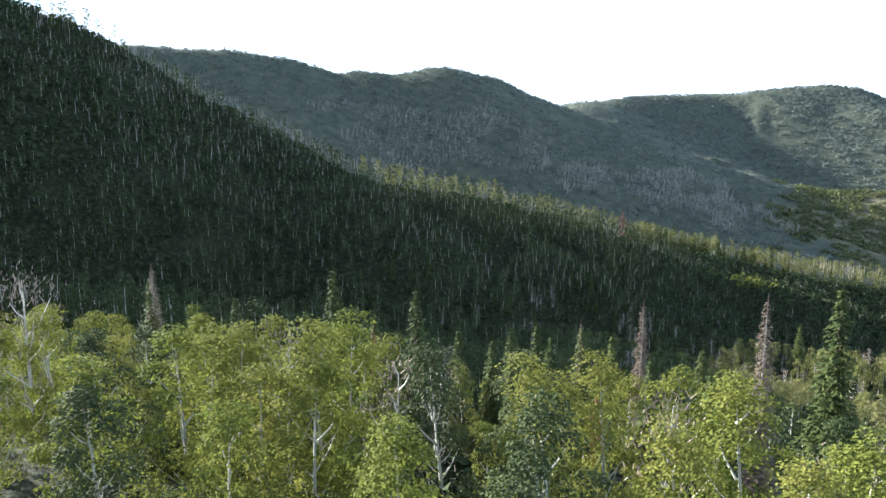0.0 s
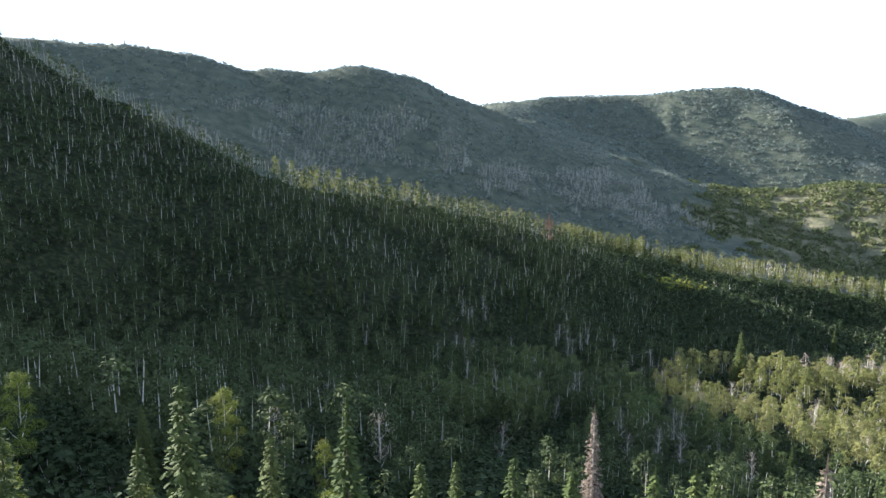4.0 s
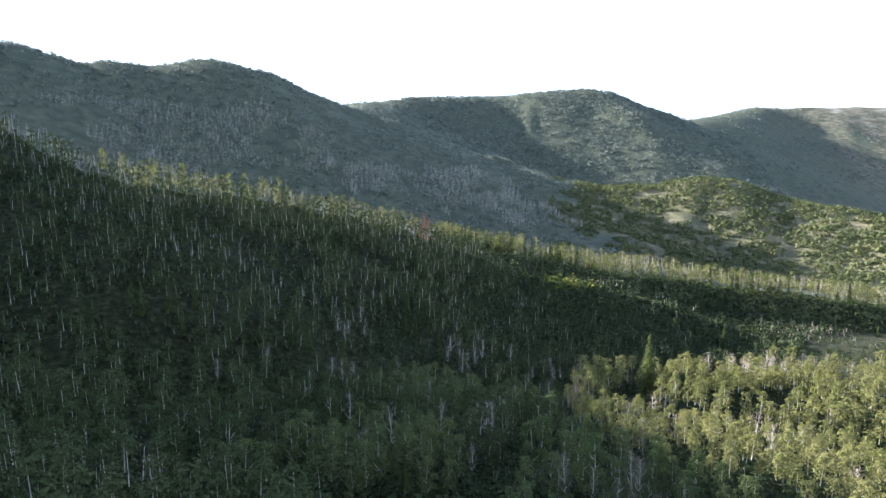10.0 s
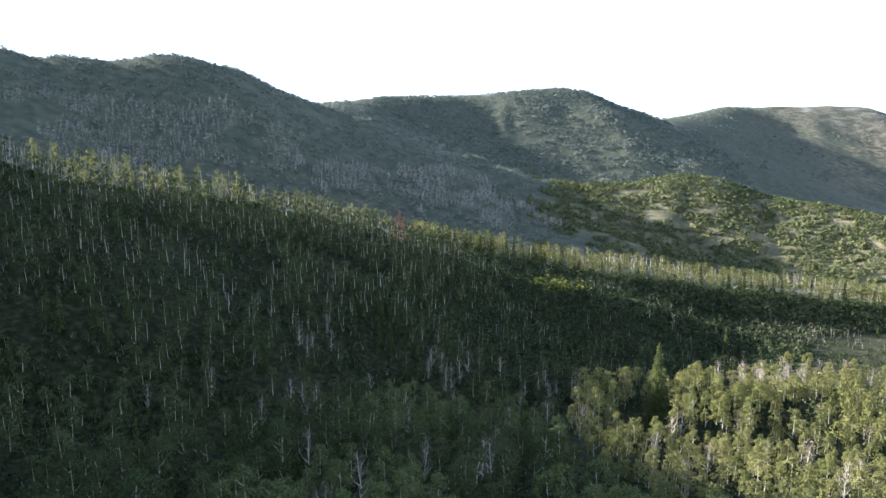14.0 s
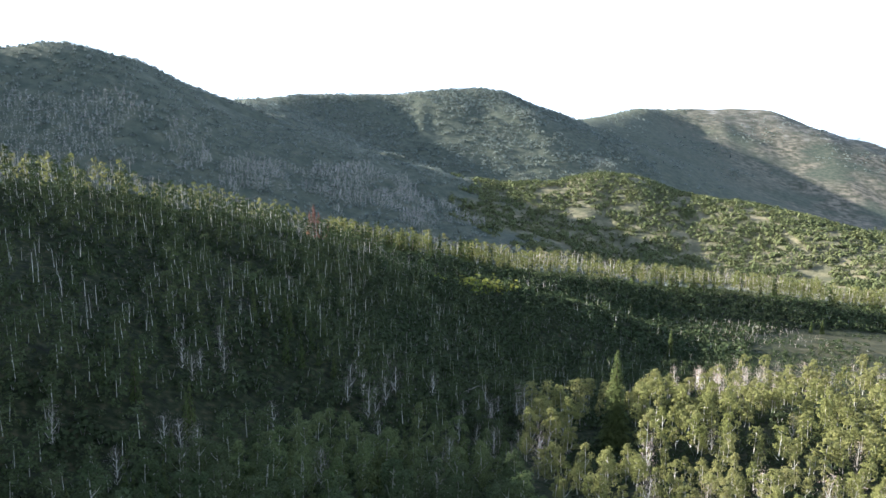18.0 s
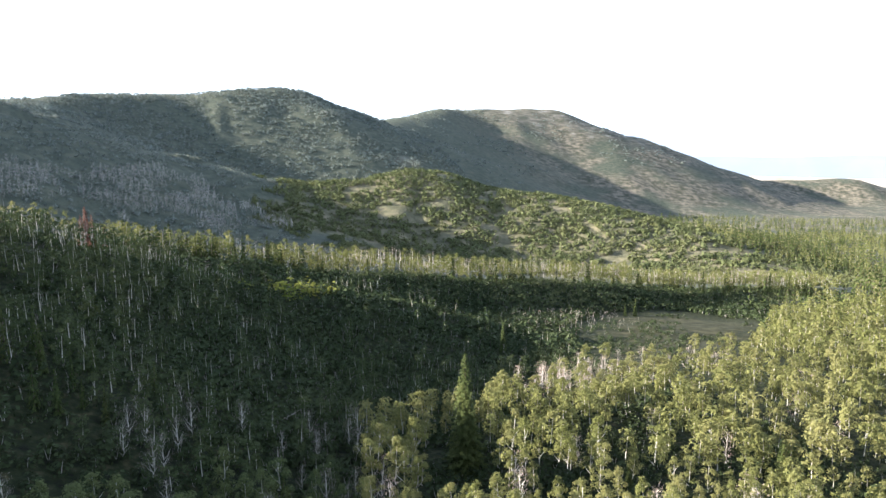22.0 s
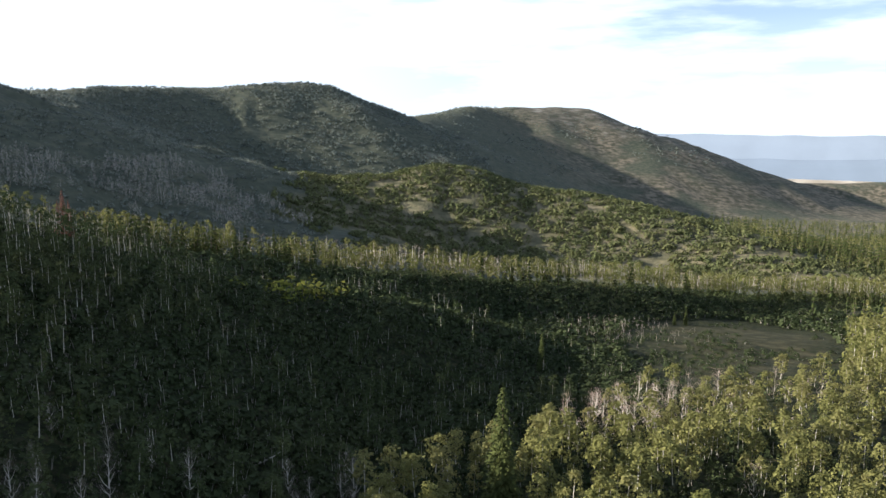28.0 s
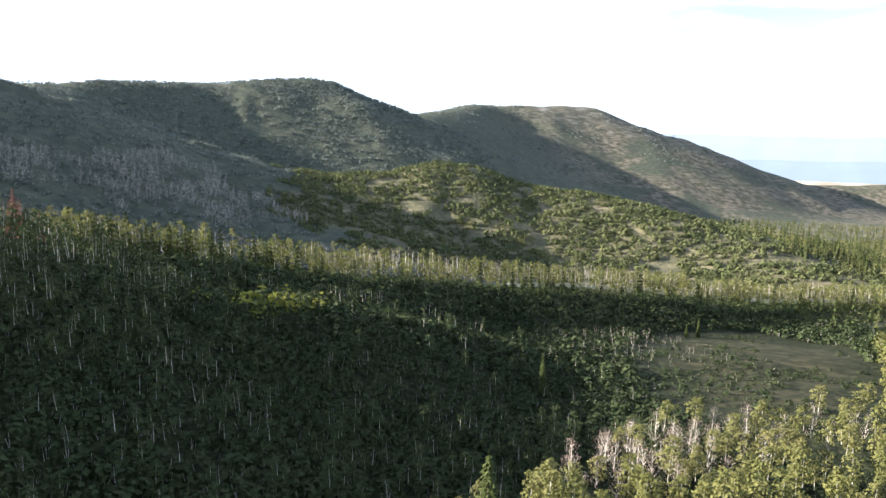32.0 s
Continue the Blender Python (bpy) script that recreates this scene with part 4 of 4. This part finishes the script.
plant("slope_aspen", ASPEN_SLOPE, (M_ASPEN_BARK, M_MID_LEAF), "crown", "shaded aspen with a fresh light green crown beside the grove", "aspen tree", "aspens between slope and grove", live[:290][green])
gone = rows[first & dead]
gone[:, 5] %= 4
plant("bare_aspen", BARE_HI, (M_ASPEN_BARK, M_SHADE_TWIG), "crown", "leafless pale aspen standing on the shaded slope", "bare aspen", "bare aspens on the slope", gone[:200])
p = spots(rng, -110, 30, -60, 190, 7.0, 0.5)
p = p[~inside(p, GROVE) & ~inside(p, FOREGROUND) & in_valley_view(p) & (from_path(p[:, 0], p[:, 1]) > 8) & (fractal(p[:, 0], p[:, 1], 40, 2, 45) > 0.05)]
plant("slope_conifer", SPRUCE_MID, (M_CON_BARK, M_NEEDLE), "crown", "small dark conifer among shaded aspens on the slope", "conifer", "conifers on the shaded slope", rows_for(p, 0.45, 1.05, 3)[:160])
far_live = np.concatenate([live[290:], rows[~first & ~dead]])
far_live[:, 5] %= 5
away = from_path(far_live[:, 0], far_live[:, 1])
scatter("slope_forest", "shaded aspen forest with thin pale trunks on a steep slope", "aspen forest", ASPEN_SLOPE_LO, far_live[away < 190], (M_ASPEN_BARK, M_SHADE_DULL_LEAF))
scatter("upper_slope_forest", "shaded aspen forest high on the steep slope", "aspen forest", ASPEN_LO, far_live[away >= 190], (M_ASPEN_BARK, M_SHADE_DULL_LEAF))
far_dead = np.concatenate([gone[200:], rows[~first & dead]])
far_dead[:, 5] %= 4
scatter("bare_slope_trees", "many leafless grey aspens scattered over the shaded slope", "bare trees", BARE_LO, far_dead, (M_ASPEN_BARK, M_SHADE_TWIG))
p = np.concatenate([spots(rng, -420, 130, -70, 480, 4.0, 0.95), spots(rng, -50, 90, -100, 45, 3.2, 0.95)])
p = p[((fractal(p[:, 0], p[:, 1], 18, 2, 77) > -0.6) | (p[:, 1] < 60)) & in_valley_view(p)]
p = p[~inside(p, MEADOW) & ~inside(p, VALLEY) & ((from_path(p[:, 0], p[:, 1]) > 3) | (p[:, 1] < 60))]
near = from_path(p[:, 0], p[:, 1])
rows = rows_for(p, 0.6, 1.6, 4)
scatter("undergrowth", "shade-darkened green shrubs and saplings covering the shaded slope", "shrubs", BUSH_MID, rows[near < 85], (M_GREY_BARK, M_SHADE_TONED_SHRUB))
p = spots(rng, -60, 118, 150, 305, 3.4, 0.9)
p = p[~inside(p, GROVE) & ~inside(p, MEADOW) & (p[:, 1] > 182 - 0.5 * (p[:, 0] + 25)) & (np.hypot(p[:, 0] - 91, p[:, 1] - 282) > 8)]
scatter("hollow_oaks", "shade-darkened rounded oak shrubs crowding the foot of the shaded slope", "shrubs", BUSH_SLOPE, rows_for(p, 0.7, 1.7, 4), (M_GREY_BARK, M_SHADE_TONED_SHRUB))
scatter("slope_shrubs", "rounded oak shrubs in shade-darkened green on the shaded slope", "shrubs", BUSH_SLOPE, rows[(near >= 85) & (near < 210)], (M_GREY_BARK, M_SHADE_TONED_SHRUB))
scatter("upper_slope_shrubs", "oak shrubs in shade-darkened green high on the shaded slope", "shrubs", BUSH_LO, rows[near >= 210], (M_GREY_BARK, M_SHADE_TONED_SHRUB))

# the sunlit crest of the near hill
p = spots(rng, -230, 10, 180, 535, 5.4, 0.95)
p = p[inside(p, CREST) & (np.hypot(p[:, 0] + 66, p[:, 1] - 352) > 8)]
kind = rng.random(len(p))
con = kind < np.where(p[:, 1] > 380, 0.22, 0.06)
bar = ~con & (kind > 0.52)
scatter("crest_aspens", "sunlit aspens with yellow-green crowns along the hill crest", "aspen grove", ASPEN_LO, rows_for(p[~con & ~bar], 0.75, 1.25, 5), (M_ASPEN_BARK, M_ASPEN_LEAF))
scatter("crest_bare_trees", "leafless pale aspens along the hill crest", "bare trees", BARE_LO, rows_for(p[bar], 0.8, 1.25, 4), (M_ASPEN_BARK, M_TWIG))
plant("crest_conifer", SPRUCE_LO, (M_CON_BARK, M_NEEDLE), "crown", "dark green conifer on the sunlit hill crest", "conifer", "conifers on the crest", rows_for(p[con], 0.6, 1.1, 3))

# undergrowth of the grove, willows and tufts of the meadow
p = spots(rng, 10, 240, 20, 300, 4.2, 0.75)
p = p[inside(p, GROVE) & in_valley_view(p) & (from_path(p[:, 0], p[:, 1]) > 3)]
scatter("grove_undergrowth", "low shrubs and saplings below the grove", "shrubs", BUSH_SLOPE, rows_for(p, 0.3, 0.7, 4), (M_GREY_BARK, M_SHADE_TONED_SHRUB))
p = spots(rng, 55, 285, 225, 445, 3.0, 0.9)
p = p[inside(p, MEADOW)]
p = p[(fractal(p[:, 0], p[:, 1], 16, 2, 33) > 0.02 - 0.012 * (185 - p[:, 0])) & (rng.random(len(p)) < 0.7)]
scatter("meadow_shrubs", "low shrubs dotted over the shaded grassy hollow", "shrubs", BUSH_LO, rows_for(p, 0.25, 0.8, 4), (M_GREY_BARK, M_SHADE_TONED_SHRUB))
p = spots(rng, 128, 185, 325, 395, 4.4, 0.55)
scatter("bare_willows", "thicket of bare grey willow stems in the hollow", "bare shrubs", BARE_LO, rows_for(p, 0.35, 0.6, 4), (M_GREY_BARK, M_TWIG))

p = spots(rng, -20, 330, 280, 560, 4.6, 0.85)
p = p[~inside(p, MEADOW) & ~inside(p, GROVE) & ~inside(p, VALLEY) & (p[:, 1] > 300 + 0.2 * np.abs(p[:, 0] - 60)) & (p[:, 0] > 0.9 * (p[:, 1] - 460))]
scatter("hollow_shrubs", "shade-darkened rounded shrubs filling the shaded hollow", "shrubs", BUSH_LO, rows_for(p, 0.8, 2.0, 4), (M_GREY_BARK, M_SHADE_TONED_SHRUB))

# the valley band, the conifer flats
p = spots(rng, -80, 445, 340, 560, 3.9, 0.95)
p = p[inside(p, VALLEY)]
p = p[fractal(p[:, 0], p[:, 1], 26, 2, 41) > -0.7]
pick = rng.random(len(p))
con = pick < np.where(p[:, 0] < 35, 0.3, 0.06)
bar = ~con & (pick > np.where(p[:, 0] < 35, 0.75, 0.5) + np.where(p[:, 0] > 230, 0.15, 0.0))
scatter("valley_aspens", "sunlit pale aspen stand along the valley foot", "aspen forest", ASPEN_LO, rows_for(p[~con & ~bar], 0.8, 1.3, 5), (M_ASPEN_BARK, M_ASPEN_LEAF))
scatter("valley_bare_trees", "bare pinkish-grey aspens along the valley foot", "bare trees", BARE_LO, rows_for(p[bar], 0.85, 1.3, 4), (M_ASPEN_BARK, M_TWIG))
scatter("valley_conifers", "dark conifers among the valley aspens", "conifers", SPRUCE_LO, rows_for(p[con], 0.8, 1.4, 3), (M_CON_BARK, M_NEEDLE))
p = np.concatenate([spots(rng, 300, 1000, 330, 1100, 9.0, 0.95), spots(rng, 300, 1900, 330, 2000, 20.0, 0.95)])
p = p[inside(p, FLATS) & in_valley_view(p)]
mood = fractal(p[:, 0], p[:, 1], 140, 2, 51)
con = rng.random(len(p)) < 0.5 + 0.45 * mood
scatter("flats_conifers", "dark green conifer forest on the valley flats", "conifer forest", SPRUCE_FAR, rows_for(p[con], 0.8, 1.35, 3), (M_CON_BARK, M_NEEDLE))
scatter("flats_aspens", "light green aspens mixed into the valley forest", "aspen forest", ASPEN_FAR, rows_for(p[~con], 0.7, 1.05, 4), (M_ASPEN_BARK, M_ASPEN_LEAF))

p = np.concatenate([spots(rng, 1350, 1800, 500, 1900, 26.0, 0.85), spots(rng, 1800, 2600, 700, 1800, 24.0, 0.95)])
p = p[~inside(p, FLATS) & (p[:, 1] > 0.35 * p[:, 0] - 100) & (p[:, 1] < 3100 - 0.75 * p[:, 0] + 400)]
scatter("east_conifers", "dark conifer forest on the slope east of the valley", "conifer forest", SPRUCE_FAR, rows_for(p, 0.6, 0.95, 3), (M_CON_BARK, M_NEEDLE))

p = spots(rng, -85, 450, 325, 560, 3.6, 0.92)
p = p[(inside(p, VALLEY) | inside(p + (-6, 22), VALLEY) | inside(p + (-3, 10), VALLEY)) & ~inside(p, GROVE) & ~((p[:, 0] > 215) & (p[:, 1] < 445))]
scatter("shelf_shrubs", "rounded green oak shrubs below the pale trees of the shelf", "shrubs", BUSH_LO, rows_for(p, 0.6, 1.5, 4), (M_GREY_BARK, M_SCRUB_LEAF))

# scrub hill, grey dead stands, far mountain scrub
p = rng.uniform((0, 520), (740, 1230), (21000, 2))
p = p[(inside(p, SCRUB_HILL) | inside(p + np.stack([fractal(p[:, 0], p[:, 1], 60, 2, 95), fractal(p[:, 0], p[:, 1], 60, 2, 96)], 1) * 55, SCRUB_HILL)) & ~inside(p, VALLEY)]
p = p[fractal(p[:, 0], p[:, 1], 30, 3, 61) > -0.55]
scatter("hill_scrub", "dense oak scrub in clumps on a dry grassy hill", "scrub", BUSH_FAR, rows_for(p, 0.7, 1.9, 3), (M_GREY_BARK, M_SCRUB_LEAF))
p = np.concatenate([spots(rng, -560, -220, 540, 860, 5.2, 0.9), spots(rng, -250, 40, 700, 920, 4.0, 0.9)])
loose = p + np.stack([fractal(p[:, 0], p[:, 1], 35, 2, 72), fractal(p[:, 0], p[:, 1], 35, 2, 73)], 1) * 30
p = p[(inside(loose, GREY_SLOPE) & (fractal(p[:, 0], p[:, 1], 60, 2, 71) > -0.25)) | (inside(loose, GREY_TONGUE) & (fractal(p[:, 0], p[:, 1], 25, 2, 74) > -0.4))]
p = p[ground_z(p[:, 0], p[:, 1]) < 92]
scatter("grey_stands", "stands of dead grey aspens on the far shaded slope", "bare trees", BARE_FAR, rows_for(p, 0.7, 1.1, 3), (M_GREY_BARK, M_GREY_BARK))
p = rng.uniform((-760, 440), (200, 1250), (13000, 2))
p = p[fractal(p[:, 0], p[:, 1], 70, 3, 91) > -0.5]
wander = p + np.stack([fractal(p[:, 0], p[:, 1], 60, 2, 95), fractal(p[:, 0], p[:, 1], 60, 2, 96)], 1) * 55
p = p[~inside(p, VALLEY) & ~inside(wander, SCRUB_HILL) & ~((p[:, 0] > -110) & (p[:, 1] < 600))]
scatter("ridge_scrub", "oak scrub covering the long shaded ridge, greyed for haze", "scrub", BUSH_FAR, rows_for(p, 0.6, 1.3, 3), (M_GREY_BARK, M_HAZE_SCRUB))
p = rng.uniform((-600, 1250), (1900, 3350), (9000, 2))
p = p[fractal(p[:, 0], p[:, 1], 120, 3, 81) > -0.25 + 0.0006 * (p[:, 0] - 400)]
p = p[ground_z(p[:, 0], p[:, 1]) > -120]
scatter("mountain_scrub", "patchy oak scrub on the distant mountains", "scrub", BUSH_FAR, rows_for(p, 0.9, 2.4, 3), (M_GREY_BARK, M_HAZE_SCRUB))
p = rng.uniform((-420, 1500), (520, 2450), (7500, 2))
p = p[fractal(p[:, 0], p[:, 1], 70, 3, 83) > -0.45]
scatter("summit_scrub", "dense low oak scrub on the rounded summit", "scrub", BUSH_FAR, rows_for(p, 0.9, 2.3, 3), (M_GREY_BARK, M_HAZE_SCRUB))
p = spots(rng, -480, -270, 110, 260, 11.0, 0.8)
p = p[(p[:, 0] < -285) & ~inside(p, FOREGROUND)]
plant("ridge_conifer", SPRUCE_LO, (M_CON_BARK, M_NEEDLE), "crown", "dark conifer standing against the sky on the ridge", "conifer", "conifers on the near ridge", rows_for(p, 0.35, 0.7, 3))

# single things: a log on the slope, the lone pine on the long ridge, bright oak clumps on the nose of the hill
log = tagged(new("fallen_log", quad_mesh("fallen_log", *tube([(0, 0, 0), (1.6, 0.1, 0.25), (3.3, 0.0, 0.4), (4.8, 0.2, 0.75)], [0.2, 0.19, 0.16, 0.1], 7), [M_GREY_BARK], smooth=True)),
             "pale barkless fallen log lying on the shaded slope", "log")
log.matrix_world = pose(4.0, 192.0, float(ground_z([4.0], [192.0])[0]) + 0.18, 0, -8, 18)
rows = np.array([(x, y, float(ground_z([x], [y])[0]), 0.5 * i, h / 15.0, i % 3) for i, (x, y, h) in enumerate(((-689, 690, 11.0), (-640, 760, 8.0), (-600, 790, 7.0)))])
plant("ridge_pine", SPRUCE_HI, (M_CON_BARK, M_NEEDLE), "crown", "lone dark pine standing on the bare ridge line", "pine tree", "pines on the ridge", rows)
rows = np.array([(x, y, float(ground_z([x], [y])[0]) - 0.2, 0.8 * i, sc * 1.3, i % 4) for i, (x, y, sc) in enumerate(((12, 301, 2.0), (8, 297, 1.7), (16, 299, 1.6), (18, 305, 1.9), (5, 303, 1.5), (23, 303, 1.4), (28, 309, 1.6), (-4, 298, 1.3), (11, 293, 1.2)))])
plant("oak_clump", BUSH_MID, (M_GREY_BARK, M_FRESH_LEAF), "crown", "bright yellow-green oak clump in the sun on the hill nose", "shrub", "bright oak clumps", rows)
